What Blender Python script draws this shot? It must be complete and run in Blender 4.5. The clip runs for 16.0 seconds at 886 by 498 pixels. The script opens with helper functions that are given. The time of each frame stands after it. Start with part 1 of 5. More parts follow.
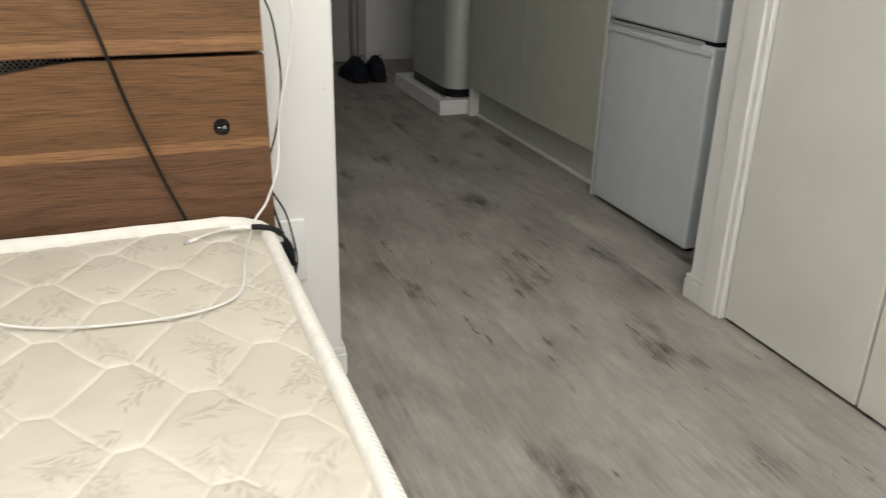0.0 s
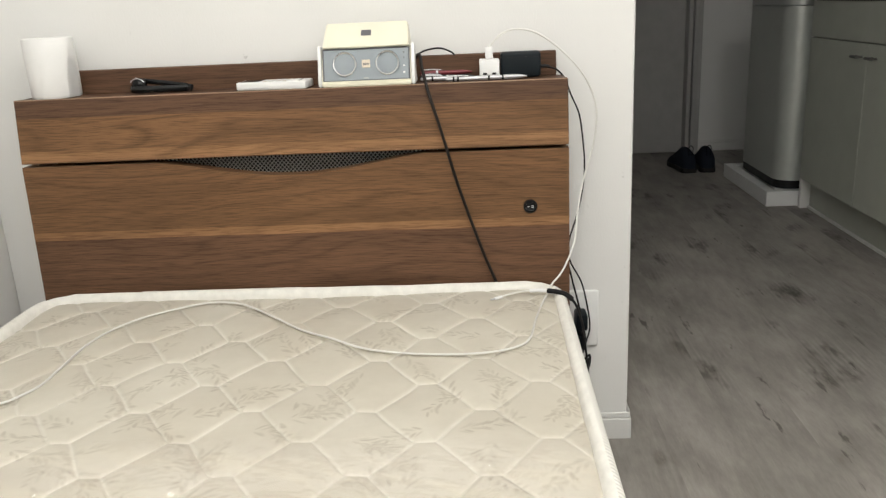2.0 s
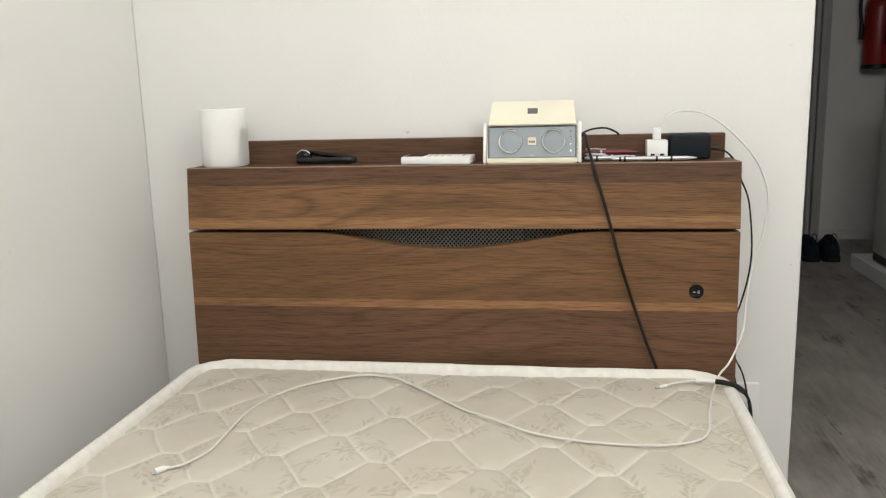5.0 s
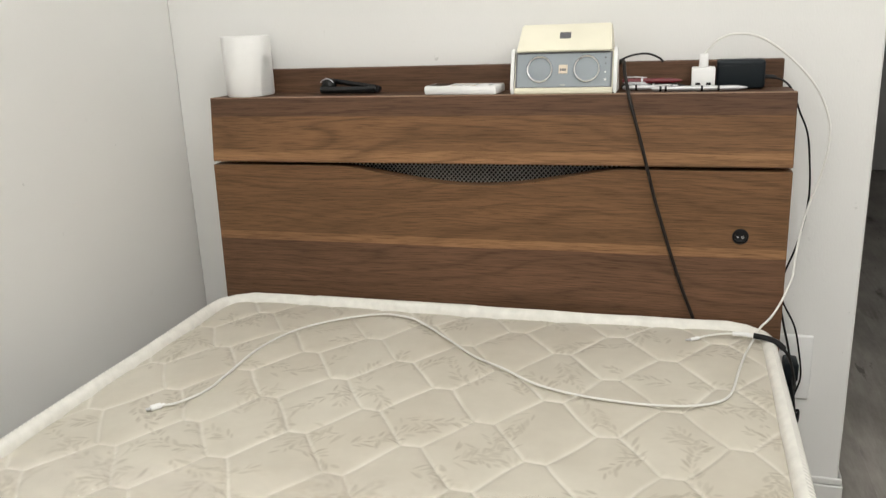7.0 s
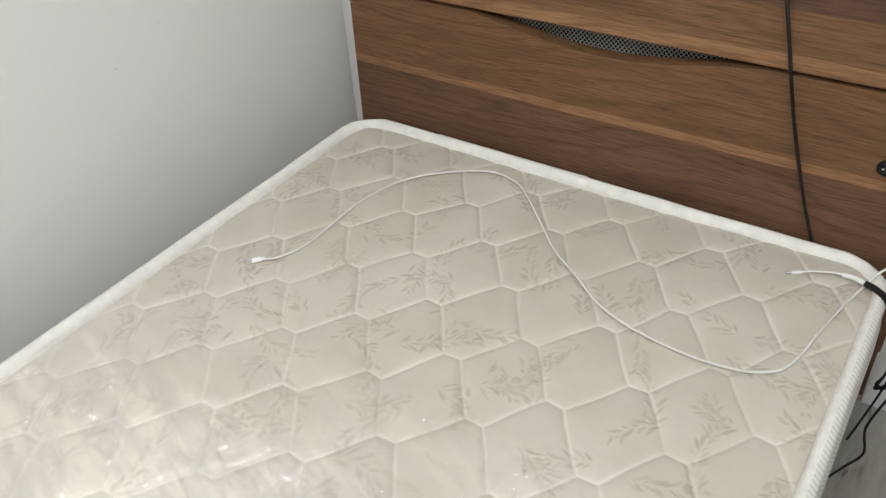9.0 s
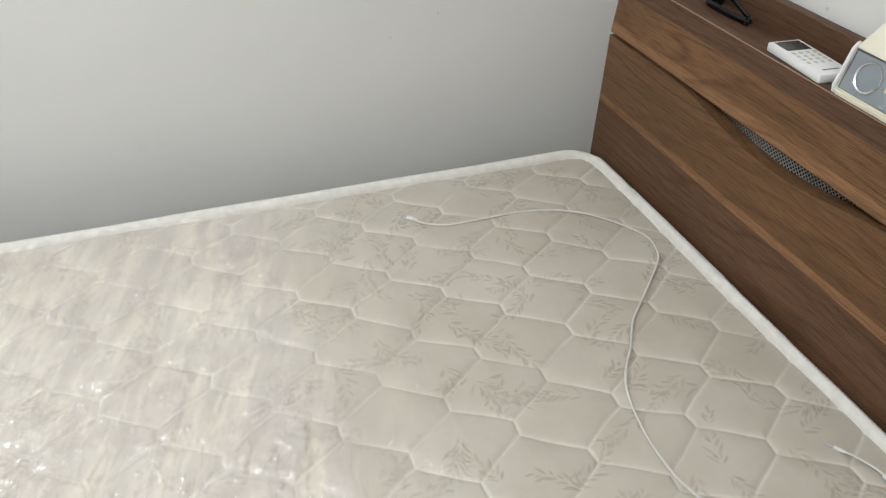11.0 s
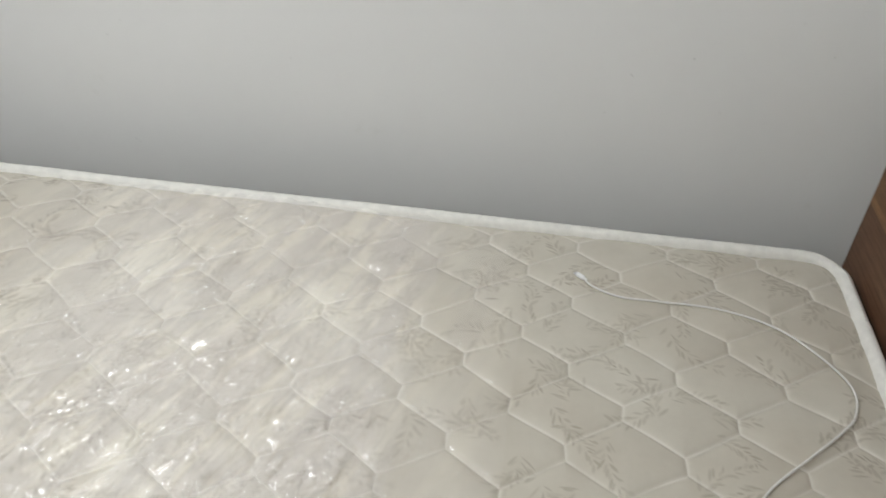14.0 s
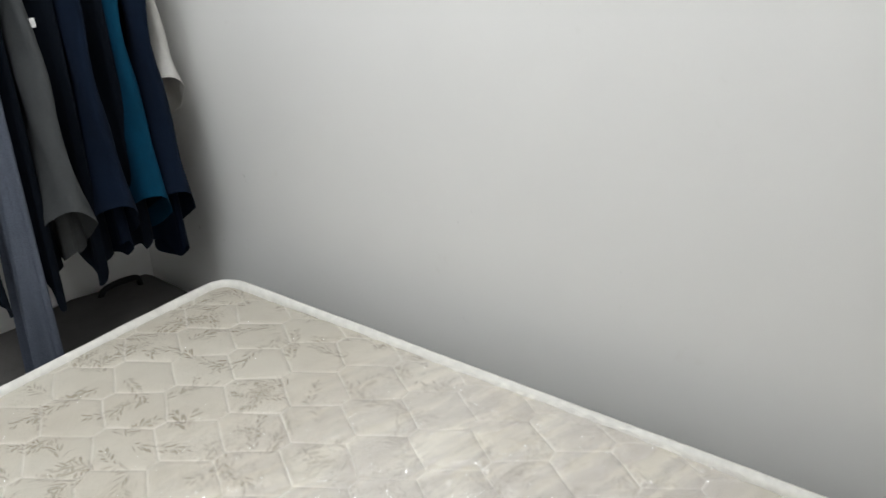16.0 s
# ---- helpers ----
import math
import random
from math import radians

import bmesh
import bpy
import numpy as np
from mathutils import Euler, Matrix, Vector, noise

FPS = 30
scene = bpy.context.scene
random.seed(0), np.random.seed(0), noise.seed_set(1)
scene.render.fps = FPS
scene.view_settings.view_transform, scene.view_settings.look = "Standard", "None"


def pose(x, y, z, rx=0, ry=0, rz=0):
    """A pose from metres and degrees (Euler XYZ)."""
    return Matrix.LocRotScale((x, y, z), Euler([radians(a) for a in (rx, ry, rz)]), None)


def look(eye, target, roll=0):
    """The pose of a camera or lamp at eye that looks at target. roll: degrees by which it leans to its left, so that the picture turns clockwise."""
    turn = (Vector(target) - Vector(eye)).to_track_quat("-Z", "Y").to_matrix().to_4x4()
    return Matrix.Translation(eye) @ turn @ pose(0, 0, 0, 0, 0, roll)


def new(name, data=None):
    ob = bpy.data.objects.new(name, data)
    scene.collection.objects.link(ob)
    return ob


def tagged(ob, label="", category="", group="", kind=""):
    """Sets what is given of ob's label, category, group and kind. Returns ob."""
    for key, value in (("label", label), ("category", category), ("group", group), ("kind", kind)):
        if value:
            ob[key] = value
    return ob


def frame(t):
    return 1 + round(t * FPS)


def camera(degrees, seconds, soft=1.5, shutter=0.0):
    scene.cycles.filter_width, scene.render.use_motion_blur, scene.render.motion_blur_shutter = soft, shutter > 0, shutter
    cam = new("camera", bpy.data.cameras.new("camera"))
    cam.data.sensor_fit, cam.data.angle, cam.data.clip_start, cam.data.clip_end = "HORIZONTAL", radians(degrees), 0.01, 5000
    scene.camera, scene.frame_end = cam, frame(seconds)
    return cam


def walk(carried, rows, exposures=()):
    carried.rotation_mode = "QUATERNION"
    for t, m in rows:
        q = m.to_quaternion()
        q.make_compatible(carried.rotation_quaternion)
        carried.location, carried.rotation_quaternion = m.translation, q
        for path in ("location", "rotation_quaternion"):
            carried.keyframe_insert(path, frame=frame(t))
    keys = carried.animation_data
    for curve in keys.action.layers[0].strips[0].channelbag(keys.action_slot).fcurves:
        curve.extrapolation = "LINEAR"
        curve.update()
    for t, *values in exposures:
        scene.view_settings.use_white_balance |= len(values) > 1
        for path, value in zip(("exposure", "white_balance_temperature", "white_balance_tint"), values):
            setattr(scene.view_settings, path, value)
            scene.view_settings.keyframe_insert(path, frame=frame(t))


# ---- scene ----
cam = camera(56.9, 16.0, soft=1.2, shutter=0.28)
PATH = [
    (0, (0.808, -1.259, 0.871), (1.476, 0.454, 0.084), 1.4),
    (0.5, (0.814, -1.319, 0.883), (1.224, 0.49, 0.133), 0.2),
    (1, (0.84, -1.417, 0.892), (1.038, 0.446, 0.194), -0.9),
    (1.5, (0.854, -1.458, 0.904), (0.861, 0.439, 0.27), -2.3),
    (2, (0.848, -1.462, 0.91), (0.742, 0.449, 0.331), -2.7),
    (2.5, (0.79, -1.471, 0.912), (0.641, 0.453, 0.389), -2.3),
    (3, (0.726, -1.471, 0.908), (0.581, 0.467, 0.433), -1.2),
    (3.5, (0.689, -1.458, 0.908), (0.548, 0.489, 0.475), -0.5),
    (4, (0.67, -1.446, 0.902), (0.519, 0.509, 0.507), -0.4),
    (4.2, (0.664, -1.449, 0.902), (0.497, 0.507, 0.519), -0.6),
    (6.3, (0.815, -1.407, 0.93), (0.302, 0.471, 0.47), -2.4),
    (6.5, (0.818, -1.393, 0.923), (0.296, 0.477, 0.443), -2.4),
    (7, (0.831, -1.341, 0.915), (0.286, 0.498, 0.348), -2.4),
    (7.5, (0.835, -1.256, 0.897), (0.267, 0.521, 0.176), -2.6),
    (8, (0.846, -1.158, 0.889), (0.209, 0.478, -0.07), -2.1),
    (8.5, (0.881, -1.099, 1.031), (0.131, 0.33, -0.15), -2.4),
    (9, (0.985, -1.117, 1.178), (0.046, 0.154, -0.048), -4.2),
    (9.2, (1.075, -1.154, 1.198), (0.054, 0.07, -0.011), -4.1),
    (11.3, (1.393, -0.795, 1.249), (-0.16, -0.334, 0.075), 1.3),
    (11.5, (1.41, -0.747, 1.245), (-0.156, -0.348, 0.067), 1.0),
    (12, (1.379, -0.67, 1.234), (-0.19, -0.346, 0.036), 0.5),
    (12.5, (1.257, -0.643, 1.255), (-0.306, -0.346, 0.043), 1.2),
    (13, (1.17, -0.624, 1.238), (-0.395, -0.402, 0.013), 2.3),
    (13.5, (1.206, -0.61, 1.235), (-0.376, -0.602, 0.01), 1.8),
    (14, (1.249, -0.572, 1.245), (-0.345, -0.784, 0.055), 2.0),
    (14.5, (1.281, -0.571, 1.284), (-0.305, -1.063, 0.169), 0.5),
    (15, (1.294, -0.546, 1.29), (-0.272, -1.25, 0.265), -0.1),
    (15.5, (1.207, -0.532, 1.303), (-0.332, -1.405, 0.37), -0.4),
    (16, (1.14, -0.552, 1.305), (-0.333, -1.594, 0.442), -0.9),
]
EXPOSURE = [
    (0, 0.25, 6450, 10), (2, 0.08, 6400, 10), (4, -0.03, 6400, 10), (6.5, -0.06, 6400, 10), (7, -0.07, 6360, 10), (7.5, 0.03, 6300, 10), (8, -0.08, 6150, 10), (8.5, -0.26, 6080, 10),
    (9, -0.18, 6040, 10), (11.5, -0.41, 6000, 10), (13, -0.33, 5980, 10), (14, -0.55, 5980, 10), (14.5, -0.57, 5960, 10), (16, -0.50, 5950, 10),
]
walk(cam, [(t, look(eye, aim, roll)) for t, eye, aim, roll in PATH], EXPOSURE)

# ---- light ----
world = bpy.data.worlds.new("world")
world.use_nodes = True
world.node_tree.nodes["Background"].inputs[0].default_value = (0.5, 0.55, 0.6, 1)
world.node_tree.nodes["Background"].inputs[1].default_value = 0.02
scene.world = world


for watts, where in ((34, (0.75, -1.60, 2.16)), (24, (1.62, -1.35, 2.16))):
    bulb = bpy.data.lights.new("ceiling_light", "POINT")
    bulb.energy, bulb.shadow_soft_size, bulb.color = watts, 0.20, (1.0, 0.975, 0.925)
    new("ceiling_light", bulb).location = where


# ---- material helpers ----
def material(name):
    m = bpy.data.materials.new(name)
    m.use_nodes = True
    return m, m.node_tree.nodes, m.node_tree.links, m.node_tree.nodes["Principled BSDF"]


def node(nodes, kind, **values):
    n = nodes.new(kind)
    for key, value in values.items():
        n.inputs[key].default_value = value
    return n


def mapped(nodes, links, scale=(1, 1, 1), space="Object"):
    co = nodes.new("ShaderNodeTexCoord")
    mp = nodes.new("ShaderNodeMapping")
    mp.inputs["Scale"].default_value = scale
    links.new(co.outputs[space], mp.inputs["Vector"])
    return mp.outputs["Vector"]


def slanted(nodes, links, along, across, degrees):
    """Object coordinates whose long axis lies at an angle to x; along and across: how dense the pattern is."""
    co = nodes.new("ShaderNodeTexCoord")
    mp = nodes.new("ShaderNodeMapping")
    mp.vector_type = "TEXTURE"
    mp.inputs["Scale"].default_value = (1 / along, 1 / across, 1)
    mp.inputs["Rotation"].default_value = (0, 0, radians(degrees))
    links.new(co.outputs["Object"], mp.inputs["Vector"])
    return mp.outputs["Vector"]


def ramp(nodes, links, source, stops, mode="LINEAR"):
    r = nodes.new("ShaderNodeValToRGB")
    r.color_ramp.interpolation = mode
    while len(r.color_ramp.elements) < len(stops):
        r.color_ramp.elements.new(0.5)
    for e, (p, c) in zip(r.color_ramp.elements, stops):
        e.position, e.color = p, (*c, 1)
    links.new(source, r.inputs[0])
    return r.outputs[0]


def mix(nodes, links, factor, a, b, how="MIX"):
    n = nodes.new("ShaderNodeMix")
    n.data_type, n.blend_type = "RGBA", how
    for value, socket in ((factor, n.inputs[0]), (a, n.inputs[6]), (b, n.inputs[7])):
        if isinstance(value, (int, float)):
            socket.default_value = value
        elif isinstance(value, tuple):
            socket.default_value = (*value, 1)
        else:
            links.new(value, socket)
    return n.outputs[2]


def calc(nodes, links, how, a, b=0.0, c=0.0):
    n = nodes.new("ShaderNodeMath")
    n.operation = how
    for value, socket in zip((a, b, c), n.inputs):
        if isinstance(value, (int, float)):
            socket.default_value = value
        else:
            links.new(value, socket)
    return n.outputs[0]


def noise_of(nodes, links, vector, scale, detail=4.0, rough=0.55):
    n = node(nodes, "ShaderNodeTexNoise", Scale=scale, Detail=detail, Roughness=rough)
    links.new(vector, n.inputs["Vector"])
    return n.outputs["Fac"]


def bump(nodes, links, shader, height, strength, distance=0.002):
    b = node(nodes, "ShaderNodeBump", Strength=strength, Distance=distance)
    links.new(height, b.inputs["Height"])
    links.new(b.outputs[0], shader.inputs["Normal"])


def plain(name, colour, rough=0.5, metal=0.0, vary=0.12, scale=14.0, grain=220.0, relief=0.12, spec=0.5):
    """A painted, moulded or cast surface: slow tone changes, fine grain and a little relief."""
    m, nodes, links, bs = material(name)
    v = mapped(nodes, links)
    slow = noise_of(nodes, links, v, scale, 5)
    fine = noise_of(nodes, links, v, grain, 3)
    lo, hi = tuple(c * (1 - vary) for c in colour), tuple(min(1, c * (1 + vary * 0.5)) for c in colour)
    c = ramp(nodes, links, slow, [(0.3, lo), (0.7, hi)])
    links.new(c, bs.inputs["Base Color"])
    r = calc(nodes, links, "MULTIPLY_ADD", slow, 0.25, rough - 0.12)
    links.new(r, bs.inputs["Roughness"])
    bs.inputs["Metallic"].default_value = metal
    bs.inputs["Specular IOR Level"].default_value = spec
    bump(nodes, links, bs, fine, relief, 0.001)
    return m


def wall_paper(name, colour):
    """White embossed vinyl wallpaper with faint smudges."""
    m, nodes, links, bs = material(name)
    v = mapped(nodes, links)
    slow = noise_of(nodes, links, v, 1.6, 6)
    weave = noise_of(nodes, links, mapped(nodes, links, (1, 1, 0.35)), 420, 3)
    smudge = noise_of(nodes, links, v, 7.0, 6, 0.65)
    c = ramp(nodes, links, slow, [(0.3, tuple(k * 0.96 for k in colour)), (0.7, colour)])
    dirt = ramp(nodes, links, smudge, [(0.66, (0, 0, 0)), (0.8, (1, 1, 1))])
    c = mix(nodes, links, calc(nodes, links, "MULTIPLY", dirt, 0.2), c, (0.5, 0.47, 0.4))
    speck = ramp(nodes, links, noise_of(nodes, links, v, 46, 3, 0.6), [(0.70, (0, 0, 0)), (0.76, (1, 1, 1))])
    zone = ramp(nodes, links, noise_of(nodes, links, v, 3.1, 2, 0.5), [(0.52, (0, 0, 0)), (0.62, (1, 1, 1))])
    c = mix(nodes, links, calc(nodes, links, "MULTIPLY", calc(nodes, links, "MULTIPLY", speck, zone), 0.5), c, (0.36, 0.35, 0.33))
    links.new(c, bs.inputs["Base Color"])
    bs.inputs["Roughness"].default_value = 0.62
    bs.inputs["Specular IOR Level"].default_value = 0.35
    bump(nodes, links, bs, weave, 0.25, 0.0012)
    return m


def floor_vinyl():
    """Grey limed-oak sheet with boards along the corridor, knots and cracks."""
    m, nodes, links, bs = material("grey_oak_vinyl")
    co = nodes.new("ShaderNodeTexCoord")
    sep = nodes.new("ShaderNodeSeparateXYZ")
    links.new(co.outputs["Object"], sep.inputs[0])
    board = calc(nodes, links, "FLOOR", calc(nodes, links, "DIVIDE", sep.outputs[0], 0.152))
    rnd = nodes.new("ShaderNodeTexWhiteNoise")
    rnd.noise_dimensions = "1D"
    links.new(board, rnd.inputs["W"])
    shift = calc(nodes, links, "MULTIPLY", rnd.outputs["Value"], 7.0)
    com = nodes.new("ShaderNodeCombineXYZ")
    links.new(sep.outputs[0], com.inputs[0])
    links.new(calc(nodes, links, "ADD", sep.outputs[1], shift), com.inputs[1])
    links.new(rnd.outputs["Value"], com.inputs[2])

    def stretched(sx, sy):
        mp = nodes.new("ShaderNodeMapping")
        mp.inputs["Scale"].default_value = (sx, sy, 1)
        links.new(com.outputs[0], mp.inputs["Vector"])
        return mp.outputs[0]

    cloud = noise_of(nodes, links, stretched(9, 3.6), 1.0, 6, 0.62)
    grain = noise_of(nodes, links, stretched(52, 9), 1.0, 6, 0.68)
    fibre = noise_of(nodes, links, stretched(330, 40), 1.0, 3, 0.6)
    blot = noise_of(nodes, links, stretched(8.0, 3.4), 1.0, 3, 0.5)
    crack = noise_of(nodes, links, stretched(38, 11), 1.0, 8, 0.72)
    dash = noise_of(nodes, links, stretched(24, 4.6), 1.0, 7, 0.68)
    figure = node(nodes, "ShaderNodeTexWave", Scale=1.0, Distortion=9.0, Detail=2.0)
    figure.inputs["Detail Scale"].default_value = 0.6
    links.new(stretched(22, 2.2), figure.inputs["Vector"])
    c = ramp(nodes, links, cloud, [(0.28, (0.240, 0.223, 0.204)), (0.5, (0.338, 0.315, 0.290)), (0.72, (0.425, 0.400, 0.372))])
    g = ramp(nodes, links, grain, [(0.32, (0.70, 0.69, 0.68)), (0.6, (1.06, 1.06, 1.06))])
    c = mix(nodes, links, 0.55, c, g, "MULTIPLY")
    f = ramp(nodes, links, fibre, [(0.3, (0.78, 0.78, 0.78)), (0.7, (1.1, 1.1, 1.1))])
    c = mix(nodes, links, 0.25, c, f, "MULTIPLY")
    w = ramp(nodes, links, blot, [(0.52, (0, 0, 0)), (0.62, (1, 1, 1))])
    c = mix(nodes, links, calc(nodes, links, "MULTIPLY", calc(nodes, links, "MULTIPLY", w, figure.outputs["Fac"]), 0.28), c, (0.14, 0.125, 0.11))
    k = ramp(nodes, links, blot, [(0.595, (0, 0, 0)), (0.68, (1, 1, 1))])
    wobble = ramp(nodes, links, crack, [(0.40, (0, 0, 0)), (0.62, (1, 1, 1))])
    k = mix(nodes, links, 1.0, k, wobble, "MULTIPLY")
    c = mix(nodes, links, calc(nodes, links, "MULTIPLY", k, 0.9), c, (0.055, 0.047, 0.04))
    line = ramp(nodes, links, dash, [(0.63, (0, 0, 0)), (0.675, (1, 1, 1))])
    c = mix(nodes, links, calc(nodes, links, "MULTIPLY", line, 0.75), c, (0.085, 0.074, 0.065))
    tone = ramp(nodes, links, rnd.outputs["Value"], [(0, (0.9, 0.9, 0.9)), (1, (1.06, 1.05, 1.04))])
    c = mix(nodes, links, 1.0, c, tone, "MULTIPLY")
    links.new(c, bs.inputs["Base Color"])
    links.new(calc(nodes, links, "MULTIPLY_ADD", grain, 0.2, 0.36), bs.inputs["Roughness"])
    bs.inputs["Specular IOR Level"].default_value = 0.25
    bump(nodes, links, bs, calc(nodes, links, "SUBTRACT", fibre, line), 0.18, 0.0008)
    return m


def walnut(name, bands, rough=0.5):
    """Walnut veneer laid in level bands; bands: height above the floor and colour."""
    m, nodes, links, bs = material(name)
    co = nodes.new("ShaderNodeTexCoord")
    sep = nodes.new("ShaderNodeSeparateXYZ")
    links.new(co.outputs["Object"], sep.inputs[0])
    warp = noise_of(nodes, links, mapped(nodes, links, (2.6, 1, 9)), 1.0, 3)
    z = calc(nodes, links, "MULTIPLY_ADD", warp, 0.004, calc(nodes, links, "SUBTRACT", sep.outputs[2], 0.002))
    c = ramp(nodes, links, z, bands, "CONSTANT")
    flow = calc(nodes, links, "MULTIPLY_ADD", noise_of(nodes, links, mapped(nodes, links, (1.3, 1, 7)), 1.0, 3), 0.035, sep.outputs[2])
    com = nodes.new("ShaderNodeCombineXYZ")
    links.new(sep.outputs[0], com.inputs[0])
    links.new(sep.outputs[1], com.inputs[1])
    links.new(flow, com.inputs[2])

    def stretched(s):
        mp = nodes.new("ShaderNodeMapping")
        mp.inputs["Scale"].default_value = s
        links.new(com.outputs[0], mp.inputs["Vector"])
        return mp.outputs[0]

    wander = noise_of(nodes, links, stretched((0.95, 14, 7.0)), 1.0, 2, 0.45)
    phase = calc(nodes, links, "MULTIPLY_ADD", wander, 85.0, calc(nodes, links, "MULTIPLY", flow, 230.0))
    line = calc(nodes, links, "SINE", phase)
    ring = noise_of(nodes, links, stretched((1.3, 30, 190)), 1.0, 5, 0.62)
    pore = noise_of(nodes, links, stretched((22, 300, 600)), 1.0, 3, 0.6)
    cloud = noise_of(nodes, links, stretched((1.6, 6, 12)), 1.0, 4)
    strength = calc(nodes, links, "MULTIPLY", ramp(nodes, links, cloud, [(0.3, (0.25, 0.25, 0.25)), (0.65, (1, 1, 1))]), 0.48)
    c = mix(nodes, links, strength, c, ramp(nodes, links, line, [(0.0, (1.12, 1.1, 1.08)), (0.5, (1.03, 1.03, 1.03)), (0.9, (0.72, 0.7, 0.68)), (1.0, (0.42, 0.4, 0.38))]), "MULTIPLY")
    c = mix(nodes, links, 0.34, c, ramp(nodes, links, ring, [(0.34, (0.66, 0.64, 0.62)), (0.5, (0.98, 0.98, 0.98)), (0.66, (1.2, 1.18, 1.15))]), "MULTIPLY")
    c = mix(nodes, links, 0.85, c, ramp(nodes, links, pore, [(0.36, (0.6, 0.58, 0.55)), (0.52, (1.06, 1.06, 1.06)), (0.7, (1.2, 1.19, 1.17))]), "MULTIPLY")
    c = mix(nodes, links, 0.5, c, ramp(nodes, links, cloud, [(0.3, (0.70, 0.69, 0.68)), (0.5, (1.02, 1.02, 1.02)), (0.7, (1.26, 1.25, 1.22))]), "MULTIPLY")
    bs.inputs["Specular IOR Level"].default_value = 0.22
    links.new(c, bs.inputs["Base Color"])
    links.new(calc(nodes, links, "MULTIPLY_ADD", pore, 0.18, rough - 0.09), bs.inputs["Roughness"])
    bump(nodes, links, bs, pore, 0.12, 0.0006)
    return m


def quilt_cloth():
    """Cream damask with a printed leaf pattern and stitched seams."""
    m, nodes, links, bs = material("quilted_damask")
    leaf = nodes.new("ShaderNodeAttribute")
    leaf.attribute_name = "leaf"
    seam = nodes.new("ShaderNodeAttribute")
    seam.attribute_name = "seam"
    v = mapped(nodes, links)
    slow = noise_of(nodes, links, v, 4.5, 4)
    patch = noise_of(nodes, links, v, 16, 4, 0.65)
    weave = noise_of(nodes, links, v, 900, 2)
    c = ramp(nodes, links, slow, [(0.3, (0.512, 0.470, 0.388)), (0.7, (0.582, 0.550, 0.469))])
    c = mix(nodes, links, 0.5, c, ramp(nodes, links, patch, [(0.3, (0.88, 0.87, 0.85)), (0.7, (1.06, 1.06, 1.06))]), "MULTIPLY")
    broken = ramp(nodes, links, patch, [(0.34, (0.55, 0.55, 0.55)), (0.6, (1, 1, 1))])
    ink = calc(nodes, links, "MULTIPLY", calc(nodes, links, "MULTIPLY", leaf.outputs["Fac"], broken), 0.61)
    c = mix(nodes, links, ink, c, (0.275, 0.235, 0.17))
    faded = ramp(nodes, links, noise_of(nodes, links, v, 7.5, 3, 0.6), [(0.36, (0.3, 0.3, 0.3)), (0.58, (1, 1, 1))])
    c = mix(nodes, links, calc(nodes, links, "MULTIPLY", calc(nodes, links, "MULTIPLY", seam.outputs["Fac"], faded), 0.46), c, (0.80, 0.77, 0.70))
    links.new(c, bs.inputs["Base Color"])
    bs.inputs["Roughness"].default_value = 0.6
    bs.inputs["Sheen Weight"].default_value = 0.15
    bump(nodes, links, bs, weave, 0.2, 0.0006)
    return m


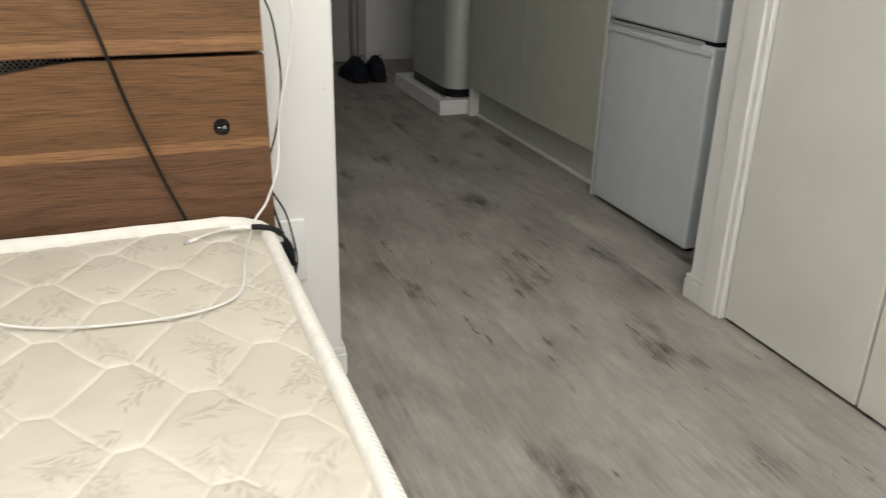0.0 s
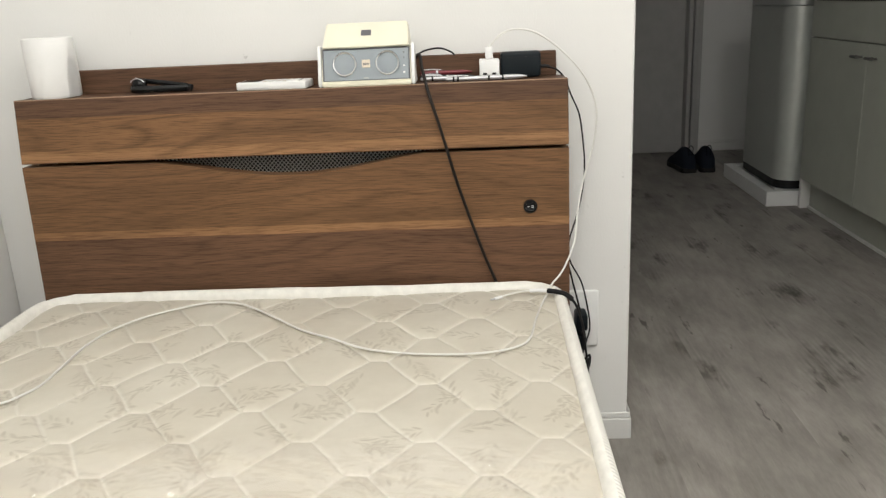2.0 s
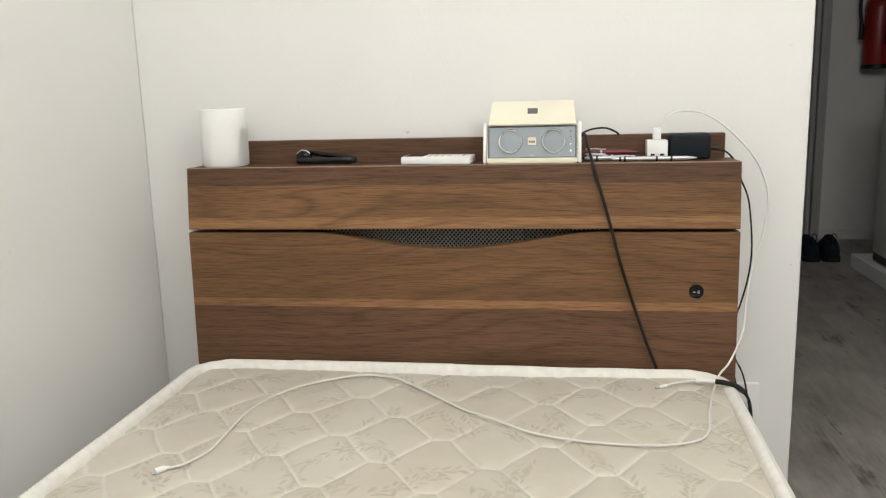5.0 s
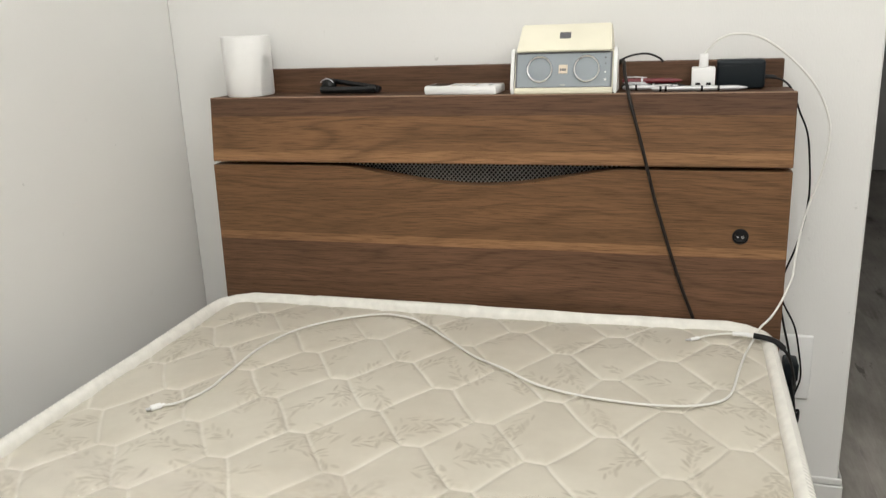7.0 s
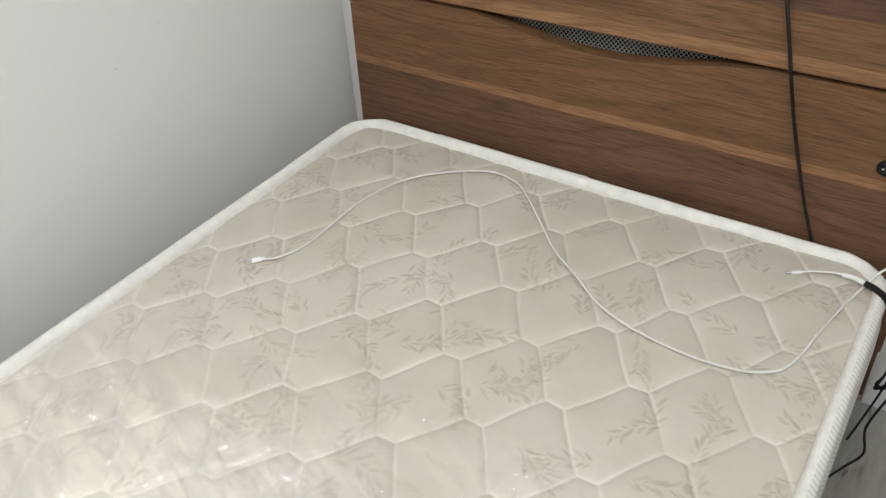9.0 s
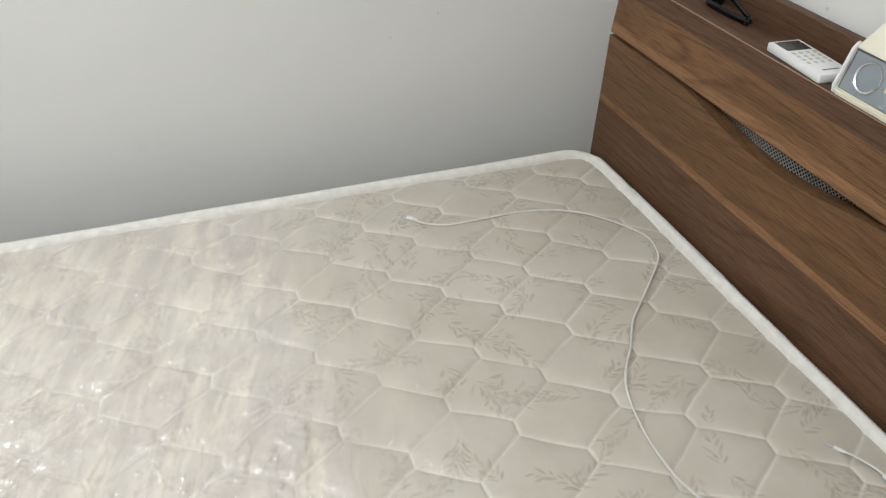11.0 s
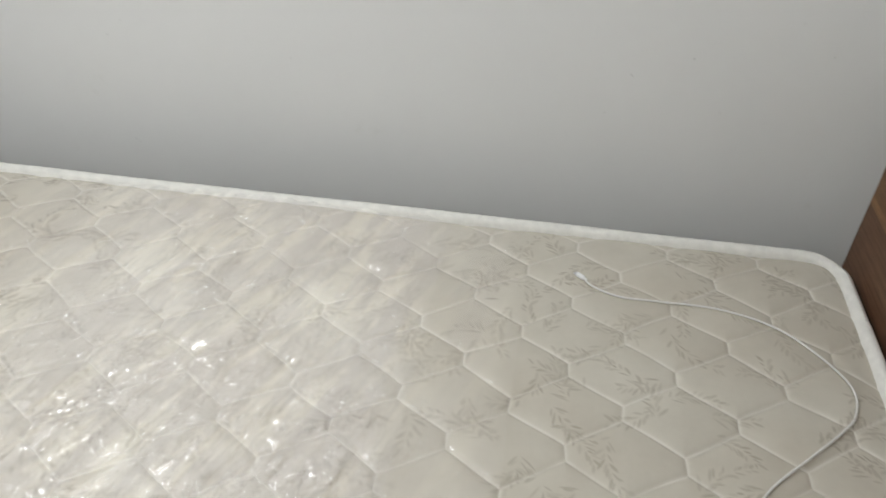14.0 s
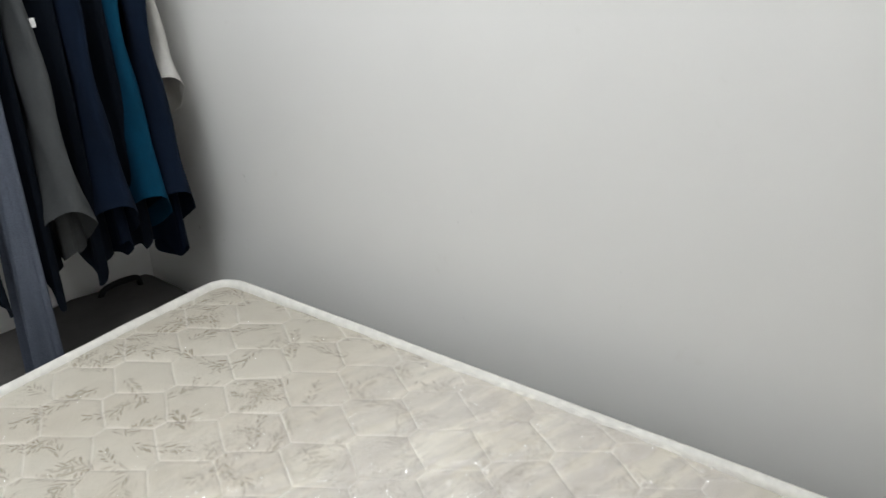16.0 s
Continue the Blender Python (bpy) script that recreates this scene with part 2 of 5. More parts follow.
def clear_film(name, sheen_mix, shine, crease):
    """Crumpled clear polythene: mostly see-through, sharp glints, and a streaked pale haze painted for its broad
    reflections.
    """
    m, nodes, links, bs = material(name)
    nodes.remove(bs)
    out = nodes["Material Output"]
    v = slanted(nodes, links, 0.6, 1.0, -19)
    crumple = ramp(nodes, links, noise_of(nodes, links, v, 34, 2, 0.5), [(0.42, (0, 0, 0)), (0.72, (1, 1, 1))])
    swell = noise_of(nodes, links, v, 15, 2, 0.5)
    curl = noise_of(nodes, links, slanted(nodes, links, 0.22, 1.0, 62), 200, 2, 0.5)
    curl_b = noise_of(nodes, links, slanted(nodes, links, 0.20, 1.0, 24), 170, 2, 0.5)
    where = ramp(nodes, links, noise_of(nodes, links, v, 22, 3, 0.55), [(0.52, (0, 0, 0)), (0.60, (1, 1, 1))])
    where_b = ramp(nodes, links, noise_of(nodes, links, v, 17, 3, 0.55), [(0.51, (0, 0, 0)), (0.59, (1, 1, 1))])
    ripple = calc(nodes, links, "ADD", calc(nodes, links, "MULTIPLY", curl, where), calc(nodes, links, "MULTIPLY", curl_b, where_b))
    ripple = calc(nodes, links, "MULTIPLY", ripple, 0.5)
    b = node(nodes, "ShaderNodeBump", Strength=1.0, Distance=crease)
    tall = calc(nodes, links, "ADD", calc(nodes, links, "ADD", calc(nodes, links, "MULTIPLY", crumple, 0.45), ripple), calc(nodes, links, "MULTIPLY", swell, 0.8))
    links.new(tall, b.inputs["Height"])
    gloss = node(nodes, "ShaderNodeBsdfGlossy", Color=(shine, shine, shine * 1.05, 1), Roughness=0.03)
    haze = node(nodes, "ShaderNodeBsdfDiffuse", Color=(0.60, 0.565, 0.56, 1))
    see = node(nodes, "ShaderNodeBsdfTransparent", Color=(1, 1, 1, 1))
    links.new(b.outputs[0], gloss.inputs["Normal"])
    links.new(b.outputs[0], haze.inputs["Normal"])
    a = nodes.new("ShaderNodeMixShader")
    body = nodes.new("ShaderNodeAttribute")
    body.attribute_name = "haze"
    # diffuse streaks imitate bands where the film reflects wall and ceiling
    along = slanted(nodes, links, 0.2, 1.0, -19)
    cloud = ramp(nodes, links, noise_of(nodes, links, along, 22, 4, 0.6), [(0.40, (0.0, 0.0, 0.0)), (0.52, (0.85, 0.85, 0.85)), (0.7, (1.1, 1.1, 1.1))])
    tint = nodes.new("ShaderNodeCombineColor")
    slick = nodes.new("ShaderNodeAttribute")
    slick.attribute_name = "slick"
    level = calc(nodes, links, "MULTIPLY", slick.outputs["Fac"], shine)
    for k in range(3):
        links.new(level, tint.inputs[k])
    links.new(tint.outputs[0], gloss.inputs["Color"])
    links.new(calc(nodes, links, "MULTIPLY", calc(nodes, links, "MULTIPLY", cloud, body.outputs["Fac"]), sheen_mix), a.inputs[0])
    links.new(see.outputs[0], a.inputs[1])
    links.new(haze.outputs[0], a.inputs[2])
    e = nodes.new("ShaderNodeAddShader")
    links.new(a.outputs[0], e.inputs[0])
    links.new(gloss.outputs[0], e.inputs[1])
    links.new(e.outputs[0], out.inputs[0])
    return m


def cloth(name, colour, heather=0.25, scale=500.0):
    m, nodes, links, bs = material(name)
    v = mapped(nodes, links)
    weave = noise_of(nodes, links, v, scale, 3, 0.7)
    slow = noise_of(nodes, links, v, 18, 4)
    c = ramp(nodes, links, weave, [(0.3, tuple(k * (1 - heather) for k in colour)), (0.7, tuple(k * (1 + heather) for k in colour))])
    c = mix(nodes, links, 0.5, c, ramp(nodes, links, slow, [(0.3, (0.8, 0.8, 0.8)), (0.7, (1.1, 1.1, 1.1))]), "MULTIPLY")
    links.new(c, bs.inputs["Base Color"])
    bs.inputs["Roughness"].default_value = 0.95
    bs.inputs["Specular IOR Level"].default_value = 0.15
    bump(nodes, links, bs, weave, 0.4, 0.001)
    return m


def ribbed(name, colour):
    """White knitted border tape with fine slanting ribs."""
    m, nodes, links, bs = material(name)
    wave = node(nodes, "ShaderNodeTexWave", Scale=80.0, Distortion=0.6, Detail=1.0)
    wave.bands_direction = "DIAGONAL"
    links.new(mapped(nodes, links), wave.inputs["Vector"])
    c = ramp(nodes, links, wave.outputs["Fac"], [(0.1, tuple(k * 0.78 for k in colour)), (0.5, colour)])
    links.new(c, bs.inputs["Base Color"])
    bs.inputs["Roughness"].default_value = 0.7
    bump(nodes, links, bs, wave.outputs["Fac"], 0.5, 0.001)
    return m


DARK, MID, LIGHT = (0.110, 0.060, 0.036), (0.166, 0.089, 0.043), (0.250, 0.136, 0.066)
WALL = wall_paper("white_wallpaper", (0.80, 0.795, 0.775))
CEIL = wall_paper("white_ceiling_paper", (0.82, 0.82, 0.81))
FLOOR = floor_vinyl()
TRIM = plain("white_vinyl_trim", (0.76, 0.755, 0.735), 0.45, vary=0.05)
DOOR = plain("cream_door_skin", (0.70, 0.695, 0.635), 0.5, vary=0.06, scale=5)
GREYDOOR = plain("grey_steel_door", (0.42, 0.41, 0.40), 0.5, vary=0.08)
VENEER = walnut("walnut_veneer", [(0.0, (0.130, 0.070, 0.040)), (0.510, LIGHT), (0.524, MID), (0.657, LIGHT), (0.677, MID), (0.735, DARK)])
WALNUT = walnut("walnut_plain", [(0.0, DARK), (0.99, DARK)])
# lighter brown that paints the highlight on the shelf's front edge
GLINTEDGE = plain("highlight_veneer_edge", (0.33, 0.22, 0.15), 0.4)
EDGE = plain("pale_edge_band", (0.55, 0.42, 0.29), 0.5)
QUILT = quilt_cloth()
FILM = clear_film("thin_polythene", 0.10, 0.07, 0.0065)
FOLD = clear_film("folded_polythene", 0.24, 0.12, 0.009)
PIPING = plain("white_binding_tape", (0.80, 0.785, 0.73), 0.65, vary=0.1, scale=60, grain=900, relief=0.15)
RIBS = ribbed("ribbed_border_cloth", (0.78, 0.76, 0.71))
BLACK = plain("black_plastic", (0.007, 0.007, 0.008), 0.38, vary=0.2, spec=0.3)
NAVYBLACK = plain("blue_black_plastic", (0.005, 0.009, 0.012), 0.5, vary=0.2, spec=0.25)
RUBBER = plain("black_rubber", (0.009, 0.009, 0.009), 0.55, vary=0.2, spec=0.3)
BROWNCORD = plain("dark_brown_cord", (0.013, 0.009, 0.007), 0.5, vary=0.2, spec=0.3)
WHITE = plain("white_plastic", (0.82, 0.82, 0.81), 0.35, vary=0.05)
CORD = plain("white_cable_rubber", (0.74, 0.73, 0.69), 0.5, vary=0.08)
CREAM = plain("cream_plastic", (0.80, 0.765, 0.62), 0.38, vary=0.05)
GRILLE = plain("blue_grey_mesh", (0.30, 0.335, 0.36), 0.5, 0.3, vary=0.08, grain=1500, relief=0.6)
CHROME = plain("chrome", (0.75, 0.76, 0.78), 0.2, 1.0, vary=0.05)
STEEL = plain("brushed_steel_wire", (0.52, 0.51, 0.48), 0.5, 0.4, vary=0.15)
LOGO = plain("tan_badge", (0.72, 0.63, 0.5), 0.5)
PAPER = plain("soft_white_paper", (0.84, 0.835, 0.82), 0.9, vary=0.04, grain=600, relief=0.5)
CARD = plain("brown_card", (0.32, 0.25, 0.18), 0.9)
LCD = plain("dark_display", (0.045, 0.05, 0.05), 0.2)
GREYKEY = plain("grey_key", (0.42, 0.43, 0.42), 0.5)
GREENKEY = plain("green_grey_key", (0.30, 0.42, 0.34), 0.5)
PALEKEY = plain("pale_grey_key", (0.55, 0.56, 0.54), 0.5)
BEIGEKEY = plain("beige_key", (0.60, 0.53, 0.42), 0.5)
GREYINK = plain("grey_ink", (0.12, 0.12, 0.13), 0.6)
REDPEN = plain("dark_red_plastic", (0.16, 0.018, 0.025), 0.35)
SILVER = plain("silver_plastic", (0.55, 0.55, 0.56), 0.3, 0.5)
FRIDGE = plain("pale_grey_fridge_enamel", (0.74, 0.79, 0.83), 0.38, 0.15, vary=0.05)
WASHER = plain("silver_grey_enamel", (0.55, 0.57, 0.54), 0.34, 0.35, vary=0.05)
CABINET = plain("greige_cabinet_laminate", (0.49, 0.505, 0.445), 0.42, vary=0.06)
HANDLE = plain("dark_brushed_handle", (0.16, 0.155, 0.145), 0.4, 0.5)
COUNTER = plain("pale_worktop", (0.62, 0.61, 0.58), 0.3, 0.3)
RED = plain("red_cylinder_paint", (0.24, 0.014, 0.012), 0.35, vary=0.12)
GLOSSBLACK = plain("gloss_black_acetate", (0.006, 0.0065, 0.007), 0.2, vary=0.1, spec=0.4)
GLASSLENS = plain("smoked_lens", (0.006, 0.0065, 0.007), 0.15, spec=0.3)
SHOE = cloth("navy_shoe_cloth", (0.016, 0.02, 0.03))
BAG = cloth("dark_grey_nylon", (0.10, 0.096, 0.092), 0.2)
BAGTRIM = plain("grey_bag_piping", (0.26, 0.25, 0.24), 0.5)
NAVY = cloth("navy_cotton", (0.0034, 0.0085, 0.021))
NIGHT = cloth("blue_black_cotton", (0.003, 0.0055, 0.0105))
TEAL = cloth("teal_cotton", (0.002, 0.040, 0.082))
HEATHER = cloth("grey_heather_jersey", (0.062, 0.066, 0.068), 0.3, 900)
DENIM = cloth("pale_grey_blue_twill", (0.10, 0.115, 0.15), 0.3, 500)
LINEN = cloth("off_white_cotton", (0.55, 0.54, 0.51), 0.1)


# ---- mesh helpers ----
def thing(name, label, category, base=(0, 0, 0), group="", kind=""):
    ob = new(name)
    ob.empty_display_size = 0.1
    ob.location = base
    return tagged(ob, label, category, group, kind)


def attach(ob, parent):
    ob.parent = parent
    ob.matrix_parent_inverse = Matrix.Translation(parent.location).inverted()
    return ob


def part(name, bm, mat, parent=None, label="", smooth=None):
    me = bpy.data.meshes.new(name)
    bmesh.ops.recalc_face_normals(bm, faces=bm.faces)
    bm.to_mesh(me)
    bm.free()
    me.materials.append(mat)
    if smooth is not None:
        me.shade_smooth()
        me.set_sharp_from_angle(angle=radians(smooth))
    ob = new(name, me)
    if parent:
        attach(ob, parent)
    return tagged(ob, label)


def box(bm, x0, x1, y0, y1, z0, z1, bevel=0.0, seg=2):
    made = bmesh.ops.create_cube(bm, size=1, matrix=Matrix.Translation(((x0 + x1) / 2, (y0 + y1) / 2, (z0 + z1) / 2)) @ Matrix.Diagonal((x1 - x0, y1 - y0, z1 - z0, 1)))
    if bevel:
        edges = {e for v in made["verts"] for e in v.link_edges}
        bmesh.ops.bevel(bm, geom=list(edges), offset=bevel, segments=seg, profile=0.5, affect="EDGES")
    return bm


def boxed(x0, x1, y0, y1, z0, z1, bevel=0.0, seg=2):
    return box(bmesh.new(), x0, x1, y0, y1, z0, z1, bevel, seg)


def turned(bm, m, profile, seg=32):
    """A solid of revolution about the z axis of m; profile: (radius, height) from one end to the other."""
    rings = []
    for r, h in profile:
        rings.append([bm.verts.new(m @ Vector((r * math.cos(2 * math.pi * i / seg), r * math.sin(2 * math.pi * i / seg), h))) for i in range(seg)])
    for a, b in zip(rings, rings[1:]):
        for i in range(seg):
            bm.faces.new((a[i], a[(i + 1) % seg], b[(i + 1) % seg], b[i]))
    if profile[0][0] > 1e-5:
        bm.faces.new(rings[0][::-1])
    if profile[-1][0] > 1e-5:
        bm.faces.new(rings[-1])
    bmesh.ops.remove_doubles(bm, verts=bm.verts, dist=1e-6)
    return bm


def smooth_line(points, steps=8):
    """A curve that passes through all the points."""
    p = [Vector(q) for q in points]
    p = [2 * p[0] - p[1], *p, 2 * p[-1] - p[-2]]
    out = []
    for a, b, c, d in zip(p, p[1:], p[2:], p[3:]):
        for k in range(steps):
            t = k / steps
            out.append(0.5 * (2 * b + (c - a) * t + (2 * a - 5 * b + 4 * c - d) * t * t + (3 * b - 3 * c + d - a) * t ** 3))
    out.append(p[-2])
    return out


def swept(bm, line, radius, seg=8, flat=1.0):
    """A round cord along a line; radius may be a list, one for each point."""
    rings = []
    up = Vector((0, 0, 1))
    for i, q in enumerate(line):
        d = (line[min(i + 1, len(line) - 1)] - line[max(i - 1, 0)]).normalized()
        side = d.cross(up)
        side = side.normalized() if side.length > 0.05 else Vector((1, 0, 0))
        top = side.cross(d).normalized()
        r = radius[i] if isinstance(radius, list) else radius
        rings.append([bm.verts.new(q + side * (r * math.cos(2 * math.pi * k / seg)) + top * (r * flat * math.sin(2 * math.pi * k / seg))) for k in range(seg)])
    for a, b in zip(rings, rings[1:]):
        for k in range(seg):
            bm.faces.new((a[k], a[(k + 1) % seg], b[(k + 1) % seg], b[k]))
    bm.faces.new(rings[0][::-1])
    bm.faces.new(rings[-1])
    return bm


def cord(points, radius, steps=8, seg=8):
    return swept(bmesh.new(), smooth_line(points, steps), radius, seg)


def prism(bm, outline, axis, a, b):
    """An outline of (u, v) pushed from a to b along axis x or y."""
    def at(u, v, w):
        return (w, u, v) if axis == "x" else (u, w, v)
    one = [bm.verts.new(at(u, v, a)) for u, v in outline]
    two = [bm.verts.new(at(u, v, b)) for u, v in outline]
    bm.faces.new(one)
    bm.faces.new(two[::-1])
    n = len(outline)
    for i in range(n):
        bm.faces.new((one[i], two[i], two[(i + 1) % n], one[(i + 1) % n]))
    return bm


def structure(name, bm, mat, label, category):
    return tagged(part(name, bm, mat), label, category, kind="structure")


# ---- the room ----
WEST, NORTH, SOUTH, EAST, FAR, TOP = -0.14, 0.113, -2.52, 2.01, 3.38, 2.4
CORNER = 1.135
structure("floor", boxed(WEST - 0.1, 2.95, SOUTH - 0.1, FAR + 0.1, -0.06, 0.0), FLOOR, "grey limed oak vinyl floor with knots", "floor")
structure("ceiling", boxed(WEST - 0.1, 2.95, SOUTH - 0.1, FAR + 0.1, TOP, TOP + 0.1), CEIL, "plain white papered ceiling", "ceiling")
structure("wall_west", boxed(WEST - 0.1, WEST, SOUTH - 0.1, NORTH + 0.12, 0, TOP), WALL, "white papered wall with faint scuffs", "wall")
structure("wall_north", boxed(WEST, CORNER, NORTH, NORTH + 0.12, 0, TOP, 0.003, 1), WALL, "white papered wall behind the headboard", "wall")
structure("wall_corridor", boxed(CORNER - 0.12, CORNER, NORTH + 0.12, FAR, 0, TOP), WALL, "white papered wall along the corridor", "wall")
structure("wall_south", boxed(WEST, EAST + 0.1, SOUTH - 0.1, SOUTH, 0, TOP), WALL, "white papered wall behind the clothes", "wall")
structure("wall_far", boxed(CORNER - 0.12, 2.9, FAR, FAR + 0.1, 0, TOP), WALL, "white papered wall at the corridor's end", "wall")
structure("wall_kitchen", boxed(2.80, 2.9, 0.188, FAR, 0, TOP), WALL, "white papered wall behind the kitchen", "wall")
bm = boxed(EAST, 2.80, 0.066, 0.188, 0, TOP, 0.003, 1)
structure("wall_nook", bm, WALL, "white papered wall end beside the fridge", "wall")
# unseen header, added to hold room light back from the corridor
structure("unseen_header", boxed(CORNER, EAST, NORTH, NORTH + 0.12, 2.05, TOP), WALL, "unseen white wall added above the corridor opening to dim it", "wall")
bm = bmesh.new()
box(bm, EAST, EAST + 0.12, SOUTH, -0.72, 0, TOP)
box(bm, EAST, EAST + 0.12, -0.72, 0.066, 2.03, TOP)
box(bm, EAST + 0.5, EAST + 0.55, -0.72, 0.066, 0, 2.03)
structure("wall_east", bm, WALL, "white papered wall with a closet opening", "wall")


def baseboard(name, x0, x1, y0, y1, h=0.062):
    bm = bmesh.new()
    box(bm, x0, x1, y0, y1, 0, h * 0.76, 0.0015, 1)
    box(bm, x0 + 0.002, x1 - 0.002, y0 + 0.002, y1 - 0.002, h * 0.78, h, 0.002, 1)
    return structure(name, bm, TRIM, "white vinyl baseboard with a grooved edge", "baseboard")


baseboard("baseboard_north", 1.0, CORNER + 0.008, NORTH - 0.009, NORTH - 0.0005)
baseboard("baseboard_corridor", CORNER + 0.0005, CORNER + 0.009, NORTH, FAR - 0.06)
baseboard("baseboard_nook", EAST - 0.009, EAST - 0.0005, 0.13, 0.196)
baseboard("baseboard_nook_side", EAST, 2.1, 0.1885, 0.197)
baseboard("baseboard_far", 2.09, 2.79, FAR - 0.009, FAR - 0.0005)
baseboard("baseboard_west", WEST + 0.0005, WEST + 0.009, SOUTH, NORTH - 0.01)
baseboard("baseboard_south", WEST + 0.01, EAST, SOUTH + 0.0005, SOUTH + 0.009)

# closet casing and its folding doors
bm = bmesh.new()
box(bm, EAST - 0.012, EAST - 0.0005, 0.076, 0.128, 0, 2.06, 0.003)
box(bm, EAST - 0.006, EAST + 0.04, 0.060, 0.0755, 0, 2.03, 0.002)
structure("trim_closet", bm, TRIM, "white closet door casing", "trim")
for n, (a, b) in enumerate(((-0.323, 0.056), (-0.706, -0.328))):
    d = thing("closet_door", "cream wood-effect folding closet door, closed", "door", (EAST, (a + b) / 2, 0.0), "closet doors", "structure")
    part("door_panel", boxed(EAST + 0.004, EAST + 0.034, a, b, 0.008, 2.02, 0.003), DOOR, d)
    part("pivot", boxed(EAST + 0.012, EAST + 0.026, b - 0.03, b - 0.016, 0.0, 0.01, 0.001), BLACK, d, "small black floor pivot")

# corridor end: entrance door and frame
d = thing("entrance_door", "grey steel entrance door, closed", "door", (1.58, FAR, 0), kind="structure")
part("door_leaf", boxed(1.16, 2.0, FAR - 0.05, FAR - 0.002, 0.006, 2.0, 0.003), GREYDOOR, d)
bm = bmesh.new()
box(bm, 2.0, 2.022, FAR - 0.13, FAR - 0.001, 0, 2.05, 0.002)
box(bm, 2.026, 2.05, FAR - 0.15, FAR - 0.001, 0, 2.05, 0.002)
box(bm, 2.054, 2.075, FAR - 0.13, FAR - 0.001, 0, 2.05, 0.002)
part("door_frame", bm, GREYDOOR, d, "stepped grey door frame")


# ---- bed ----
MX0, MX1, MY0, MY1, MZ = 0.012, 0.985, -1.993, -0.033, 0.402


def plan_inset(y, r=0.075):
    """How far the rounded corners draw the long sides in at y."""
    d = np.clip(np.minimum(y - MY0, MY1 - y), 0, r)
    return r - np.sqrt(np.maximum(r * r - (r - d) ** 2, 0))


def seam_distance(x, y):
    """Distance to the nearest line of the stitched honeycomb."""
    row, col, short = 0.0774, 0.1550, 0.0265
    beyond = np.minimum(y + 0.8, 0)
    x, y = x + 0.0404 * (y + 0.45) - 0.040 * beyond, y + 0.0120 * (x - 0.45) + 0.012 * beyond
    x = x + 0.0018 * np.sin(y * 19 + x * 7) + 0.0013 * np.sin(y * 47 + 1)
    y = y + 0.0018 * np.sin(x * 23 + y * 5) + 0.0013 * np.sin(x * 51 + 2)
    x0, y0 = 0.4648, -0.4203
    best = np.full(x.shape, 9.0)
    i0 = np.round((x - x0) / row)
    for di in (-1, 0, 1):
        i = i0 + di
        ya = y0 + np.mod(i, 2) * col / 2
        j0 = np.round((y - ya) / col)
        for dj in (-1, 0, 1):
            tx, ty = x0 + i * row, ya + (j0 + dj) * col
            for ex, ey in ((-short, 0.0), (row - short, col / 2), (row - short, -col / 2)):
                k = np.clip(((x - tx) * ex + (y - ty) * ey) / (ex * ex + ey * ey), 0, 1)
                best = np.minimum(best, np.hypot(x - tx - k * ex, y - ty - k * ey))
    return best


def quilt_height(x, y):
    d = seam_distance(x, y)
    edge = np.minimum.reduce([x - MX0, MX1 - x, y - MY0, MY1 - y])
    puff = 0.0034 * (1 - np.exp(-d / 0.0035)) + 0.0036 * (1 - np.exp(-d / 0.018))
    puff = puff * (0.25 + 0.75 * (1 - np.exp(-np.maximum(edge - 0.016, 0) / 0.030)))
    slow = 0.0016 * np.sin(x * 9 + y * 4) + 0.0014 * np.sin(y * 11 - x * 3)
    return MZ - 0.003 + puff + slow - 0.0040 * np.exp(-np.maximum(edge, 0) / 0.022), d


def sheet(name, xs, ys, zs, mat, attributes=()):
    """A smooth sheet through a grid of heights."""
    ny, nx = xs.shape
    me = bpy.data.meshes.new(name)
    co = np.stack([xs, ys, zs], -1).reshape(-1, 3).astype(np.float32)
    idx = np.arange(nx * ny).reshape(ny, nx)
    quads = np.stack([idx[:-1, :-1], idx[:-1, 1:], idx[1:, 1:], idx[1:, :-1]], -1).reshape(-1, 4)
    me.vertices.add(len(co))
    me.vertices.foreach_set("co", co.ravel())
    me.loops.add(quads.size)
    me.loops.foreach_set("vertex_index", quads.ravel().astype(np.int32))
    me.polygons.add(len(quads))
    me.polygons.foreach_set("loop_start", np.arange(0, quads.size, 4, dtype=np.int32))
    me.polygons.foreach_set("loop_total", np.full(len(quads), 4, dtype=np.int32))
    me.update(calc_edges=True)
    for key, values in attributes:
        me.attributes.new(key, "FLOAT", "POINT").data.foreach_set("value", values.ravel().astype(np.float32))
    me.shade_smooth()
    me.materials.append(mat)
    return new(name, me)


